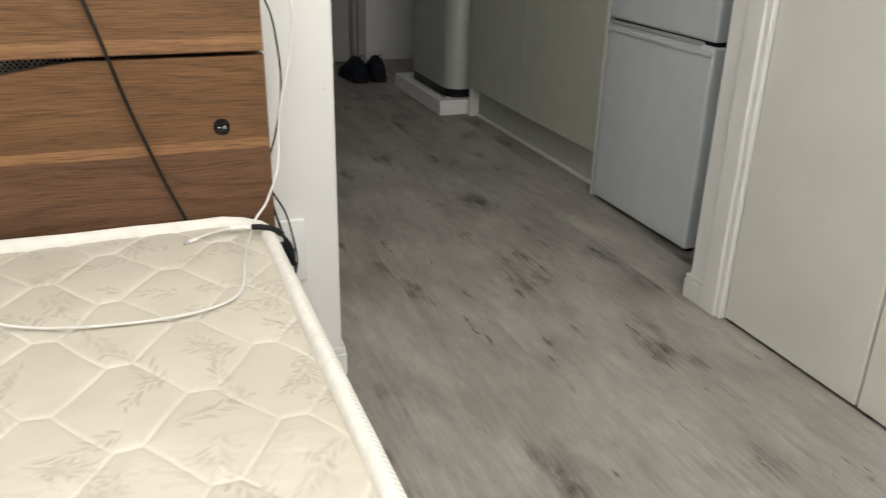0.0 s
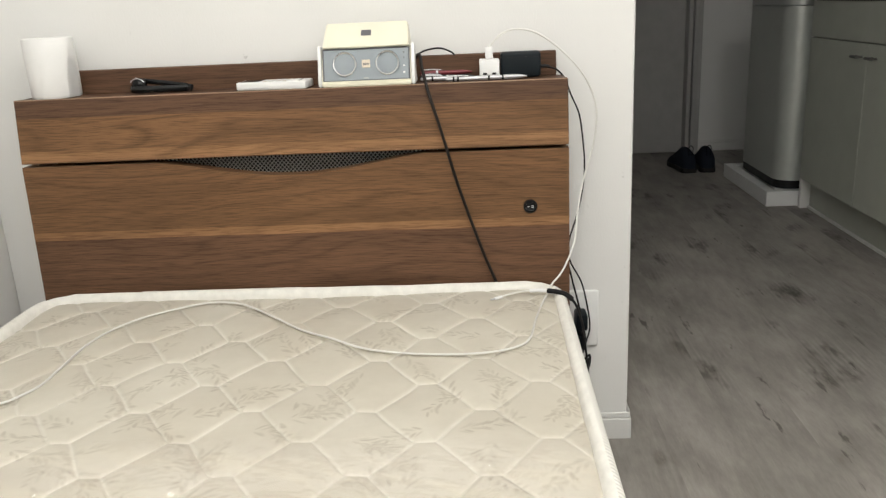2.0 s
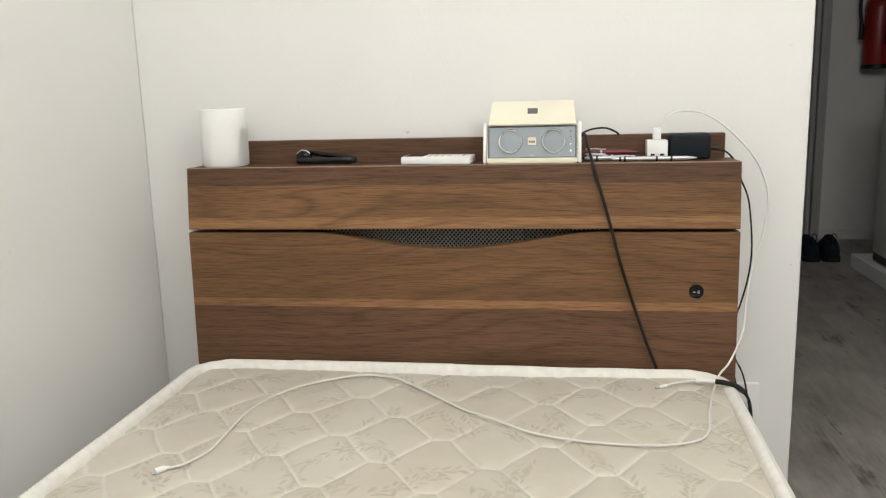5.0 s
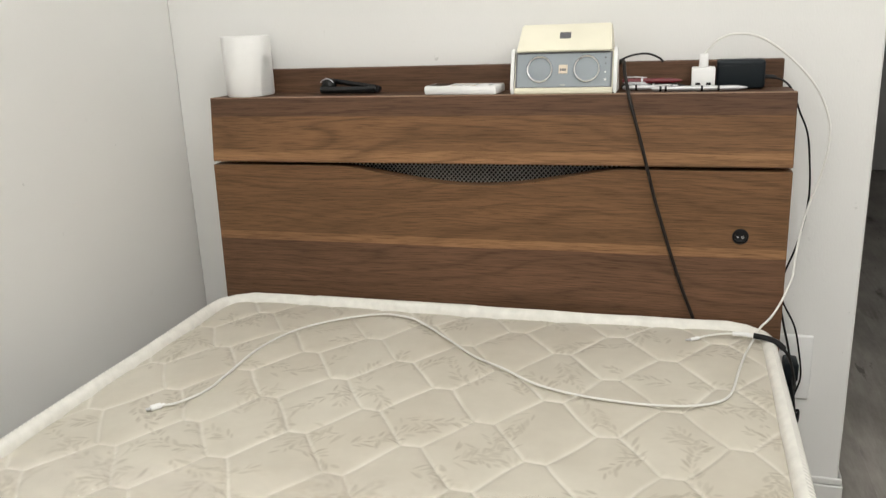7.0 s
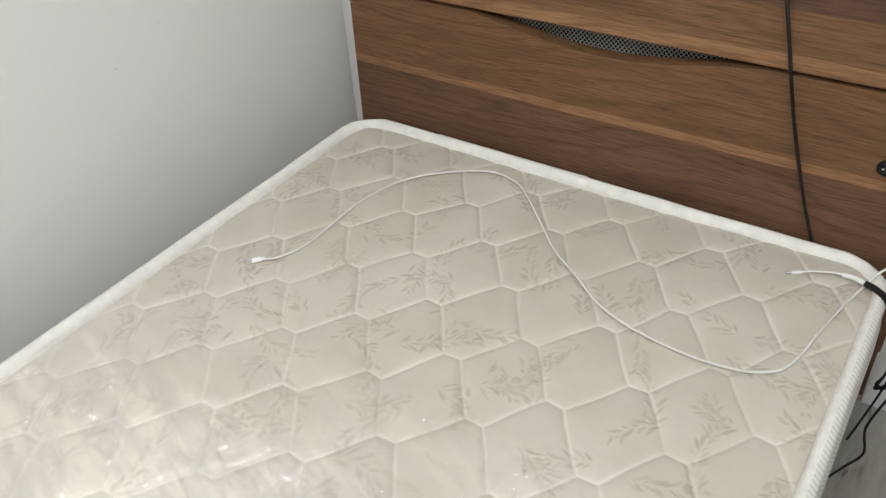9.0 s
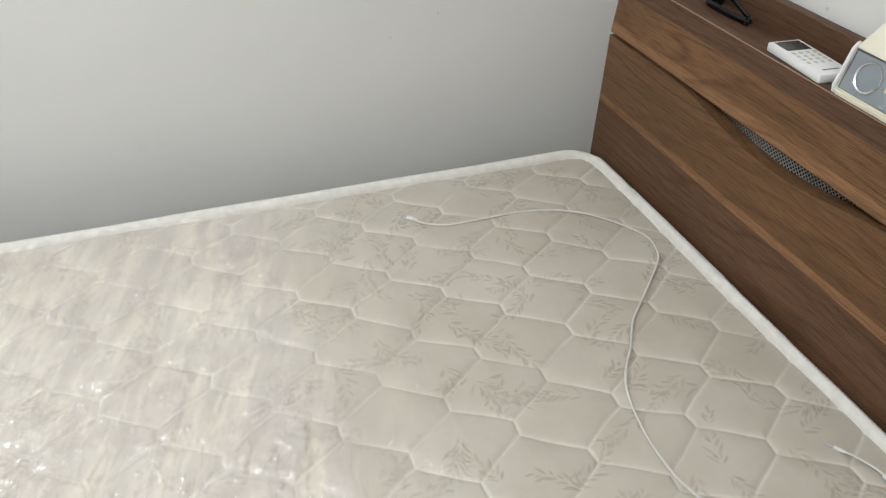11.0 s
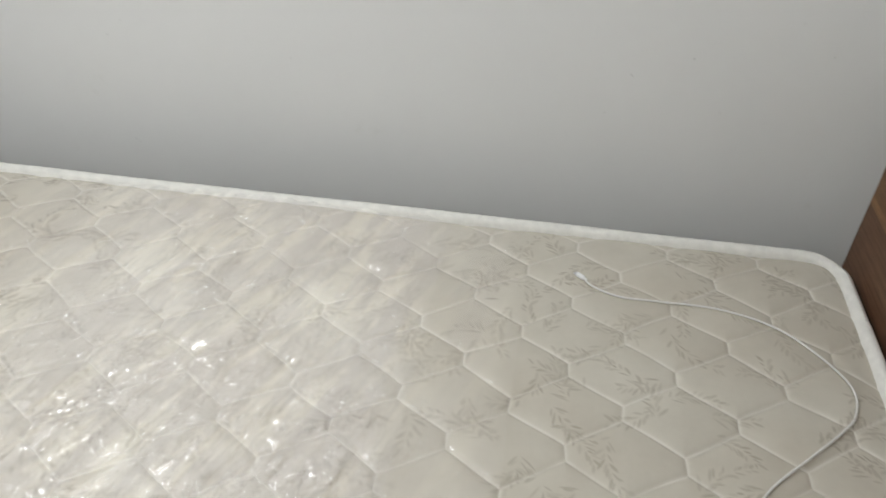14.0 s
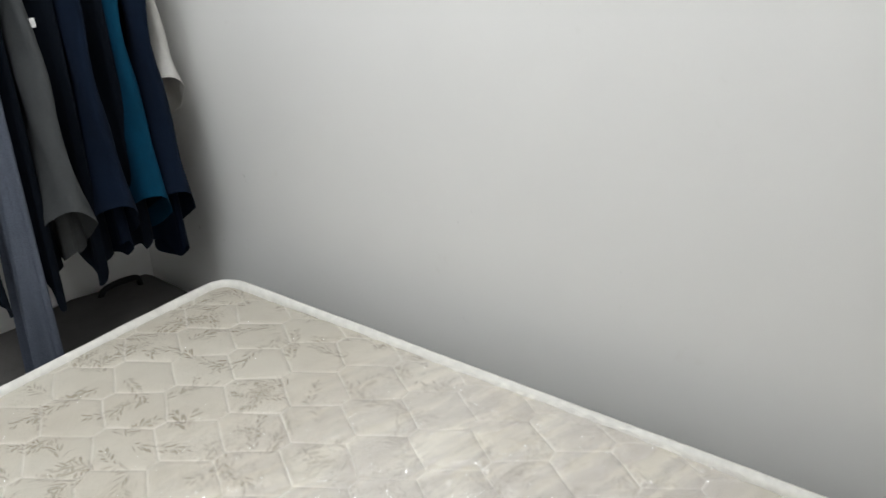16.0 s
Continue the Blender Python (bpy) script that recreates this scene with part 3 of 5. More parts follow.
def frond(ink, xs, ys, step, rng, cx, cy, turn, bend, n):
    """One curved stem with pairs of pointed leaves, laid into the ink."""
    ny, nx = xs.shape
    for k in range(n):
        s = (k - n / 2) * 0.0074
        ang = turn + bend * s
        px = cx + s * math.cos(turn + bend * s / 2)
        py = cy + s * math.sin(turn + bend * s / 2)
        for way in (-1, 1):
            if rng.random() < 0.22:
                continue
            la = ang + way * rng.uniform(0.3, 0.85)
            long = rng.uniform(0.0062, 0.0140) * (1.1 - 0.45 * k / n)
            wide = rng.uniform(0.0018, 0.0034)
            qx, qy = px + math.cos(la) * (long + 0.002), py + math.sin(la) * (long + 0.002)
            j0, i0 = int((qx - MX0) / step), int((qy - MY0) / step)
            w = int(0.018 / step)
            sl = (slice(max(i0 - w, 0), min(i0 + w, ny)), slice(max(j0 - w, 0), min(j0 + w, nx)))
            if sl[0].start >= sl[0].stop or sl[1].start >= sl[1].stop:
                continue
            dx, dy = xs[sl] - qx, ys[sl] - qy
            u = (dx * math.cos(la) + dy * math.sin(la)) / long
            v = (-dx * math.sin(la) + dy * math.cos(la)) / wide
            ink[sl] = np.maximum(ink[sl], np.clip(1.3 - 1.3 * (u * u + v * v), 0, 1) * rng.uniform(0.4, 1.0))


def leaf_print(xs, ys, step):
    """Sprigs of small pointed leaves strewn over the cloth, as ink from 0 to 1."""
    ink = np.zeros(xs.shape)
    rng = random.Random(5)
    for a in range(11):
        for b in range(23):
            cx = MX0 + (a + 0.5 + rng.uniform(-0.5, 0.5)) * (MX1 - MX0) / 11
            cy = MY0 + (b + 0.5 + rng.uniform(-0.5, 0.5)) * (MY1 - MY0) / 23
            turn, bend, n = rng.uniform(0, 6.283), rng.uniform(-20, 20), rng.randint(9, 16)
            frond(ink, xs, ys, step, rng, cx, cy, turn, bend, n)
            if rng.random() < 0.45:
                frond(ink, xs, ys, step, rng, cx, cy, turn + rng.uniform(0.7, 1.4), -bend, rng.randint(7, 12))
    # the ink is fainter towards the head and stronger at the foot
    return ink * np.clip(0.95 + 0.9 * np.clip((-1.2 - ys) / 0.3, 0, 1), 0, 1.9)


def build_bed():
    bed = thing("bed", "single bed with walnut veneer headboard and bare mattress base", "bed", (0.5, 0.0, 0.0))
    # headboard: two leaning front panels, shelf, back and ends
    bm = bmesh.new()
    prism(bm, [(0.0, 0.772), (-0.0135, 0.6575), (0.006, 0.6575), (0.018, 0.772)], "x", 0.0, 1.0)
    bmesh.ops.bevel(bm, geom=bm.edges[:], offset=0.0012, segments=1, affect="EDGES")
    part("upper_panel", bm, VENEER, bed)
    # lower panel with a shallow bowed grip cut into its upper edge
    bm = bmesh.new()
    top, low = 0.6515, 0.24
    cut = [(0.252 + 0.492 * k / 40, top - 0.0305 * math.sin(math.pi * k / 40) ** 1.35) for k in range(41)]
    outline = [(0.0, low), (0.0, top), *cut, (1.0, top), (1.0, low)]

    def lean(z):
        return -0.0135 - 0.012 * (top - z) / (top - low)
    front = [bm.verts.new((u, lean(v), v)) for u, v in outline]
    back = [bm.verts.new((u, lean(v) + 0.028, v)) for u, v in outline]
    bm.faces.new(front)
    bm.faces.new(back[::-1])
    for i in range(len(outline)):
        k = (i + 1) % len(outline)
        bm.faces.new((front[i], back[i], back[k], front[k]))
    bmesh.ops.triangulate(bm, faces=[f for f in bm.faces if len(f.verts) > 4])
    part("lower_panel", bm, VENEER, bed)
    # thin pale strip in place of the bright line along the shelf edge
    part("edge_highlight", boxed(0.0006, 0.9994, -0.0004, 0.0012, 0.7708, 0.7726, 0.0003, 1), GLINTEDGE, bed, "pale strip for the highlight on the front edge")
    part("shelf_board", boxed(0.001, 0.999, 0.0185, 0.0845, 0.752, 0.7712, 0.0012, 1), WALNUT, bed)
    part("back_panel", boxed(0.004, 0.987, 0.085, 0.106, 0.1, 0.815, 0.0015, 1), WALNUT, bed)
    for x in (0.002, 0.984):
        part("end_panel", boxed(x, x + 0.014, 0.0150, 0.0845, 0.1, 0.7515, 0.001, 1), EDGE if x < 0.5 else WALNUT, bed)
    part("grille_plate", boxed(0.22, 0.78, 0.0285, 0.0315, 0.6, 0.665), BLACK, bed, "dark plate behind the wire grille")
    bm = bmesh.new()
    for way in (-1, 1):
        for k in range(-6, 92):
            x = 0.235 + k * 0.0076
            a, b = Vector((x, 0.0240 + 0.0010 * way, 0.612)), Vector((x + way * 0.040, 0.0240 + 0.0010 * way, 0.656))
            if min(a.x, b.x) > 0.23 and max(a.x, b.x) < 0.77:
                swept(bm, [a, b], 0.0008, 4)
    tagged(part("wire_grille", bm, STEEL, bed, "diagonal steel wire grille"), kind="stuff")
    # rocker switch
    lean_m = Matrix.Translation((0.930, -0.0165, 0.548)) @ Euler((radians(90), 0, 0)).to_matrix().to_4x4()
    sw = part("light_switch", turned(bmesh.new(), lean_m, [(0.0125, -0.004), (0.0125, 0.0015), (0.0115, 0.0032), (0.0095, 0.0034), (0.0092, 0.002), (0.0, 0.002)]), BLACK, bed, "round black rocker switch", 40)
    bm = bmesh.new()
    prism(bm, [(-0.0185, 0.540), (-0.0215, 0.542), (-0.0198, 0.548), (-0.0212, 0.554), (-0.0185, 0.556)], "x", 0.9225, 0.9375)
    part("rocker", bm, BLACK, sw)
    part("mark", boxed(0.9245, 0.9275, -0.0213, -0.0203, 0.5474, 0.5484), WHITE, sw, "white dash")
    bm = bmesh.new()
    swept(bm, [Vector((0.9335 + 0.0017 * math.cos(a * 0.5236), -0.0208, 0.548 + 0.0022 * math.sin(a * 0.5236))) for a in range(13)], 0.0004, 5)
    part("mark", bm, WHITE, sw, "white ring")
    # frame under the mattress
    for x0, x1 in ((0.018, 0.040), (0.958, 0.980)):
        part("side_rail", boxed(x0, x1, -1.98, -0.03, 0.10, 0.215, 0.002, 1), WALNUT, bed)
    part("foot_rail", boxed(0.018, 0.980, -2.002, -1.981, 0.10, 0.215, 0.002, 1), WALNUT, bed)
    for k in range(9):
        part("slat", boxed(0.041, 0.957, -1.93 + 0.218 * k, -1.85 + 0.218 * k, 0.185, 0.205, 0.002, 1), EDGE, bed)
    for x in (0.05, 0.90):
        for y in (-1.96, -0.12):
            part("leg", boxed(x, x + 0.05, y, y + 0.05, 0, 0.184, 0.003, 1), WALNUT, bed)


def border(inset, z, n=26):
    """The mattress's rounded outline, drawn in by inset, at height z."""
    r = 0.075 - inset
    line = []
    for cx, cy, a0 in ((MX1 - 0.075, MY1 - 0.075, 0), (MX0 + 0.075, MY1 - 0.075, 90), (MX0 + 0.075, MY0 + 0.075, 180), (MX1 - 0.075, MY0 + 0.075, 270)):
        for k in range(n + 1):
            a = radians(a0 + 90 * k / n)
            line.append(Vector((cx + r * math.cos(a), cy + r * math.sin(a), z)))
        nxt = {0: (-1, 0), 90: (0, -1), 180: (1, 0), 270: (0, 1)}[a0]
        far = MX1 - MX0 - 0.15 if nxt[1] == 0 else MY1 - MY0 - 0.15
        last = line[-1].copy()
        for k in range(1, 40):
            line.append(last + Vector((nxt[0], nxt[1], 0)) * far * k / 40)
    return line


def ring_loft(bm, loops):
    rings = [[bm.verts.new(q) for q in loop] for loop in loops]
    for a, b in zip(rings, rings[1:]):
        for i in range(len(a)):
            k = (i + 1) % len(a)
            bm.faces.new((a[i], a[k], b[k], b[i]))
    return rings


def build_mattress():
    mat = thing("mattress", "cream quilted mattress with grey leaf print and white piping", "mattress", (0.5, -1.0, 0.206))
    step = 0.0016
    u = np.arange(MX0 + 0.004, MX1 - 0.004, step)
    v = np.arange(MY0 + 0.004, MY1 - 0.004, step)
    ux, ys = np.meshgrid(u, v)
    mid, half = (MX0 + MX1) / 2, (MX1 - MX0) / 2
    xs = mid + (ux - mid) * (half - plan_inset(ys)) / half
    zs, d = quilt_height(xs, ys)
    seam = np.exp(-(d / 0.0026) ** 2)
    top = sheet("quilted_top", xs, ys, zs, QUILT, (("leaf", leaf_print(ux, ys, step)), ("seam", seam)))
    attach(top, mat)
    tagged(top, "cream damask top stitched in honeycomb")
    wob = [0.0005 * math.sin(i * 0.31) + 0.0004 * math.sin(i * 0.83) for i in range(400)]

    def tape(steps):
        made = bmesh.new()
        ring_loft(made, [[q + Vector((0, 0, wob[i % 400])) for i, q in enumerate(border(ins, z))] for ins, z in steps])
        return made
    part("piping", tape(((0.0215, 0.384), (0.0210, 0.398), (0.0195, 0.4058), (0.0145, 0.4113), (0.0085, 0.4128))), PIPING, mat, "white binding tape round the upper edge", 60)
    part("ribbed_tape", tape(((0.0084, 0.4127), (0.004, 0.4115), (0.0005, 0.4075), (-0.0015, 0.4005), (0.001, 0.395), (0.006, 0.391))), RIBS, mat, "ribbed white edge tape", 60)
    bm = bmesh.new()
    ring_loft(bm, [border(ins, z) for ins, z in ((0.007, 0.393), (0.001, 0.383), (-0.004, 0.35), (-0.006, 0.31), (-0.004, 0.27), (0.001, 0.24), (0.006, 0.232))])
    part("side_border", bm, RIBS, mat, "ribbed white side border", 60)
    bm = bmesh.new()
    ring_loft(bm, [border(ins, z) for ins, z in ((0.006, 0.234), (0.0, 0.230), (-0.0015, 0.224), (0.001, 0.217), (0.012, 0.2145))])
    part("piping", bm, PIPING, mat, "white binding tape round the lower edge", 60)
    bm = bmesh.new()
    bm.faces.new([bm.verts.new(q) for q in border(0.010, 0.2142)])
    part("underside", bm, PIPING, mat)
    bm = bmesh.new()
    prism(bm, [(-0.0520, 0.4065), (-0.0480, 0.4125), (-0.0425, 0.4140), (-0.0370, 0.4130), (-0.0335, 0.4090), (-0.0335, 0.4015), (-0.0400, 0.4050)], "x", 0.20, 0.502)
    part("tape_end", bm, PIPING, mat, "overlapping end of the binding tape", 50)


def film_layer(name, edge, lift, seed, mat):
    step = 0.0032
    u = np.arange(MX0 + 0.022, MX1 - 0.018, step)
    v = np.arange(MY0 + 0.022, edge, step)
    xs, ys = np.meshgrid(u, v)
    mid, half = (MX0 + MX1) / 2, (MX1 - MX0) / 2
    xs = mid + (xs - mid) * (half - plan_inset(ys) * 1.15) / half
    zs, d = quilt_height(xs, ys)
    wr, fine = np.zeros(xs.shape), np.zeros(xs.shape)
    for i in range(xs.shape[0]):
        for j in range(xs.shape[1]):
            x, y = xs[i, j], ys[i, j]
            wr[i, j] = abs(noise.noise(Vector((x * 2.6 - y * 0.9, (y + 0.34 * x) * 17 + 0.5 * math.sin(x * 7), seed))))
            fine[i, j] = abs(noise.noise(Vector((x * 19 - y * 9, (y + x) * 11, seed + 7))))
    ridge = 1.15 * np.maximum(0, 1 - wr * 4.0) ** 1.4 + 0.5 * np.maximum(0, 1 - fine * 4.5) ** 1.5
    strong = np.clip((-0.66 - ys) / 0.12, 0.12, 1) * np.clip((ys + 1.72) / 0.5, 0.10, 1)
    zs = zs + lift + strong * (0.0064 * ridge + 0.002 * np.clip(1 - d / 0.02, 0, 1))
    haze = np.clip(0.3 + (edge - ys) / 0.08, 0.3, 1) * np.clip((ys + 1.62) / 0.42, 0.06, 1)
    ob = sheet(name, xs, ys, zs, mat, (("haze", haze), ("slick", np.clip(0.25 + (edge - ys) / 0.07, 0.25, 1) * np.clip((ys + 1.72) / 0.55, 0.10, 1))))
    ob.visible_shadow = False
    return ob


build_bed()
build_mattress()
film = film_layer("plastic_film", -0.575, 0.0015, 0.3, FILM)
tagged(film, "crumpled clear plastic wrapping film on the mattress", "plastic film")
attach(film_layer("folded_layer", -0.715, 0.0045, 4.1, FOLD), film)


# ---- things on the headboard shelf ----
SHELF = 0.772


def build_roll():
    t = thing("paper_roll", "white paper roll standing on the headboard shelf", "paper roll", (0.059, 0.047, SHELF))
    m = Matrix.Translation((0.059, 0.047, SHELF))
    bm = turned(bmesh.new(), m, [(0.020, 0.002), (0.0415, 0.0), (0.0435, 0.003), (0.044, 0.05), (0.0437, 0.1045), (0.0425, 0.107), (0.020, 0.1055), (0.019, 0.09), (0.019, 0.004), (0.020, 0.002)], 48)
    for vtx in bm.verts:
        a = math.atan2(vtx.co.y - 0.047, vtx.co.x - 0.059)
        k = 1 + 0.014 * math.sin(3 * a + vtx.co.z * 40)
        vtx.co.x, vtx.co.y = 0.059 + (vtx.co.x - 0.059) * k, 0.047 + (vtx.co.y - 0.047) * k
    part("paper", bm, PAPER, t, smooth=50)
    bm = turned(bmesh.new(), m, [(0.0188, 0.003), (0.0188, 0.105), (0.0178, 0.105), (0.0178, 0.003), (0.0188, 0.003)], 32)
    part("core", bm, CARD, t, "brown cardboard core", 50)
    # loose end of the sheet
    bm = bmesh.new()
    grid = []
    for i in range(9):
        a = radians(-34 + 4.5 * i)
        r = 0.0434 + 0.0008 * min(1, i / 6)
        grid.append([bm.verts.new((0.059 + (r + (0.0008 * math.sin(3 * k / 8 + i * 0.3) + 0.0032 * math.exp(-((k - 3) / 1.6) ** 2)) * i / 8) * math.cos(a), 0.047 + (r + 0.003 * i / 8) * math.sin(a), SHELF + 0.002 + 0.103 * k / 8 * (1 - 0.05 * i / 8))) for k in range(9)])
    for i in range(8):
        for k in range(8):
            bm.faces.new((grid[i][k], grid[i + 1][k], grid[i + 1][k + 1], grid[i][k + 1]))
    bmesh.ops.solidify(bm, geom=bm.faces[:], thickness=0.0006)
    part("loose_sheet", bm, PAPER, t, smooth=50)


def build_glasses():
    t = thing("sunglasses", "folded black plastic sunglasses", "sunglasses", (0.26, 0.055, SHELF))

    def at(*points):
        return smooth_line([(0.199 + 0.89 * (x - 0.2), y, SHELF + z) for x, y, z in points], 8)
    part("front_frame", swept(bmesh.new(), at((0.2005, 0.062, 0.0085), (0.2020, 0.050, 0.0080), (0.2120, 0.0415, 0.0078), (0.260, 0.0410, 0.0074), (0.300, 0.0440, 0.0070), (0.3220, 0.0470, 0.0068)), 0.0027, 10, 2.4), GLOSSBLACK, t, smooth=50)
    part("temple_arm", swept(bmesh.new(), at((0.2005, 0.060, 0.0140), (0.2060, 0.0690, 0.0195), (0.2200, 0.0720, 0.0205), (0.260, 0.0665, 0.0165), (0.3180, 0.0540, 0.0105)), 0.0026, 10, 1.9), GLOSSBLACK, t, smooth=50)
    bm = bmesh.new()
    bmesh.ops.create_uvsphere(bm, u_segments=24, v_segments=14, radius=1.0, matrix=Matrix.Translation((0.2135, 0.0565, SHELF + 0.0146)) @ Matrix.Diagonal((0.0140, 0.0125, 0.0134, 1)))
    lens = part("lens", bm, GLASSLENS, t, "glossy smoked lens", 60)
    # silver arc modelled in place of the lens's curved glint
    part("lens_glint", swept(bmesh.new(), [Vector((0.2135 + 0.0142 * math.cos(a * 0.2618), 0.0475, SHELF + 0.0140 + 0.0132 * math.sin(a * 0.2618))) for a in range(2, 11)], 0.0008, 6), SILVER, lens, "thin silver arc for the glint on the lens", 50)
    # silver dot that stands for the highlight on top of the lens
    bm = bmesh.new()
    bmesh.ops.create_uvsphere(bm, u_segments=10, v_segments=6, radius=0.0013, matrix=Matrix.Translation((0.2085, 0.0570, SHELF + 0.0272)))
    part("glint_bead", bm, SILVER, t, "tiny silver bead for a highlight", 60)
    for y0, y1, z in ((0.0470, 0.0440, 0.0068), (0.0540, 0.0500, 0.0100)):
        part("arm_tip", swept(bmesh.new(), at((0.3150, y0 + 0.001, z), (0.3230, y0, z - 0.001), (0.3300, y1, z - 0.0016)), 0.0034, 8, 1.3), BLACK, t, smooth=50)


def build_remote():
    t = thing("remote_control", "white air conditioner remote with small grey display", "remote control", (0.474, 0.034, SHELF))
    turn = Matrix.Translation((0.474, 0.034, 0)) @ Euler((0, 0, radians(-4))).to_matrix().to_4x4()

    def put(name, bm, mat, parent, label="", smooth=None):
        bmesh.ops.transform(bm, matrix=turn, verts=bm.verts)
        return part(name, bm, mat, parent, label, smooth)
    body = put("body", boxed(-0.064, 0.064, -0.028, 0.028, SHELF + 0.0004, SHELF + 0.0145, 0.0028, 2), WHITE, t, smooth=40)
    put("display", boxed(-0.058, -0.024, -0.021, 0.021, SHELF + 0.0143, SHELF + 0.0150, 0.0003, 1), LCD, body, "dark grey display")
    for i in range(4):
        for j in range(4):
            x, y = -0.013 + i * 0.0118, -0.018 + j * 0.012
            mat = BEIGEKEY if (i + j) % 3 == 0 else PALEKEY
            put("button", boxed(x - 0.0036, x + 0.0036, y - 0.0028, y + 0.0028, SHELF + 0.0143, SHELF + 0.0153, 0.0006, 1), mat, body)
    put("brand_bar", boxed(0.047, 0.050, -0.014, 0.014, SHELF + 0.0144, SHELF + 0.0148), GREYINK, body, "small dark bar")


def build_speaker():
    t = thing("speaker", "cream portable speaker with grey grille and flip lid", "speaker", (0.645, 0.04, SHELF))
    x0, x1 = 0.566, 0.725
    bm = bmesh.new()
    prism(bm, [(0.001, SHELF + 0.0005), (0.0, SHELF + 0.008), (0.006, SHELF + 0.0095), (0.022, SHELF + 0.066), (0.082, SHELF + 0.066), (0.084, SHELF + 0.0005)], "x", x0, x1)
    bmesh.ops.bevel(bm, geom=bm.edges[:], offset=0.0015, segments=2, affect="EDGES")
    body = part("body", bm, CREAM, t, smooth=40)
    # grille, set back in the body's leaning front
    lean = math.atan2(0.016, 0.0565)
    base = Matrix.Translation((0.6455, 0.0052, SHELF + 0.0098)) @ Euler((-lean, 0, 0)).to_matrix().to_4x4()

    def put(name, bm, mat, parent, label="", smooth=None):
        bmesh.ops.transform(bm, matrix=base, verts=bm.verts)
        return part(name, bm, mat, parent, label, smooth)
    # dark sheet paints the recess shadow round the grille
    put("grille_shade", boxed(-0.0778, 0.0778, -0.0012, 0.003, 0.0005, 0.0575), GREYINK, t, "dark sheet for the shade round the grille")
    grille = put("grille", boxed(-0.0755, 0.0755, -0.002, 0.004, 0.001, 0.0550, 0.001, 1), GRILLE, t, "blue-grey mesh grille")
    out = Euler((radians(90), 0, 0)).to_matrix().to_4x4()
    for x in (-0.038, 0.038):
        m = Matrix.Translation((x, -0.002, 0.0295)) @ out
        ring = put("driver_ring", turned(bmesh.new(), m, [(0.0200, 0.0), (0.0218, 0.0), (0.0218, 0.003), (0.0206, 0.0042), (0.0186, 0.0030), (0.0184, 0.0), (0.0200, 0.0)], 40), CHROME, grille, "chrome ring", 50)
        m = Matrix.Translation((x, -0.002, 0.0295)) @ out
        bm = turned(bmesh.new(), m, [(0.0186, 0.0), (0.0186, 0.0006), (0.014, 0.0016), (0.007, 0.0022), (0.0, 0.0024)], 32)
        put("driver_mesh", bm, GRILLE, grille, "grey mesh dome", 60)
    put("badge", boxed(-0.0072, 0.0072, -0.0034, -0.0018, 0.0225, 0.0365, 0.0004, 1), LOGO, grille, "small tan badge")
    bm = bmesh.new()
    for k in range(3):
        box(bm, -0.005 + 0.0036 * k, -0.0024 + 0.0036 * k, -0.0038, -0.0033, 0.0265, 0.0305)
    put("badge_mark", bm, GREYINK, grille)
    for z, s, mat in ((0.047, 0.0013, GREYINK), (0.0375, 0.0010, GREYINK), (0.024, 0.0012, WHITE), (0.012, 0.0018, WHITE)):
        put("indicator", boxed(0.0675 - s, 0.0675 + s, -0.0032, -0.0015, z - s, z + s, 0.0003, 1), mat, grille)
    put("sensor", boxed(-0.004, 0.004, -0.0034, -0.0018, 0.0025, 0.0055, 0.0006, 1), GREYKEY, grille)
    # lid folded up above the grille
    bm = bmesh.new()
    prism(bm, [(0.0135, SHELF + 0.0668), (0.0155, SHELF + 0.0705), (0.054, SHELF + 0.1075), (0.062, SHELF + 0.1085), (0.080, SHELF + 0.100), (0.084, SHELF + 0.0665)], "x", x0 + 0.003, x1 - 0.003)
    bmesh.ops.bevel(bm, geom=bm.edges[:], offset=0.002, segments=2, affect="EDGES")
    for vtx in bm.verts:
        vtx.co.x = 0.6455 + (vtx.co.x - 0.6455) * (1 - 1.1 * max(0, vtx.co.z - SHELF - 0.068))
    lid = part("lid", bm, CREAM, t, "cream flip-up lid", 40)
    bm = bmesh.new()
    prism(bm, [(0.0322, SHELF + 0.0862), (0.0312, SHELF + 0.0868), (0.0404, SHELF + 0.0957), (0.0414, SHELF + 0.0951)], "x", 0.637, 0.655)
    part("badge", bm, GREYINK, lid, "dark rectangular badge")
    for xa, xb in ((x0 - 0.0065, x0 - 0.0008), (x1 + 0.0008, x1 + 0.0065)):
        bm = bmesh.new()
        prism(bm, [(0.002, SHELF + 0.0005), (0.0, SHELF + 0.012), (0.016, SHELF + 0.064), (0.024, SHELF + 0.0725), (0.034, SHELF + 0.068), (0.05, SHELF + 0.04), (0.06, SHELF + 0.0005)], "x", xa, xb)
        bmesh.ops.bevel(bm, geom=bm.edges[:], offset=0.0015, segments=2, affect="EDGES")
        part("side_arm", bm, WHITE, t, "white side arm", 40)


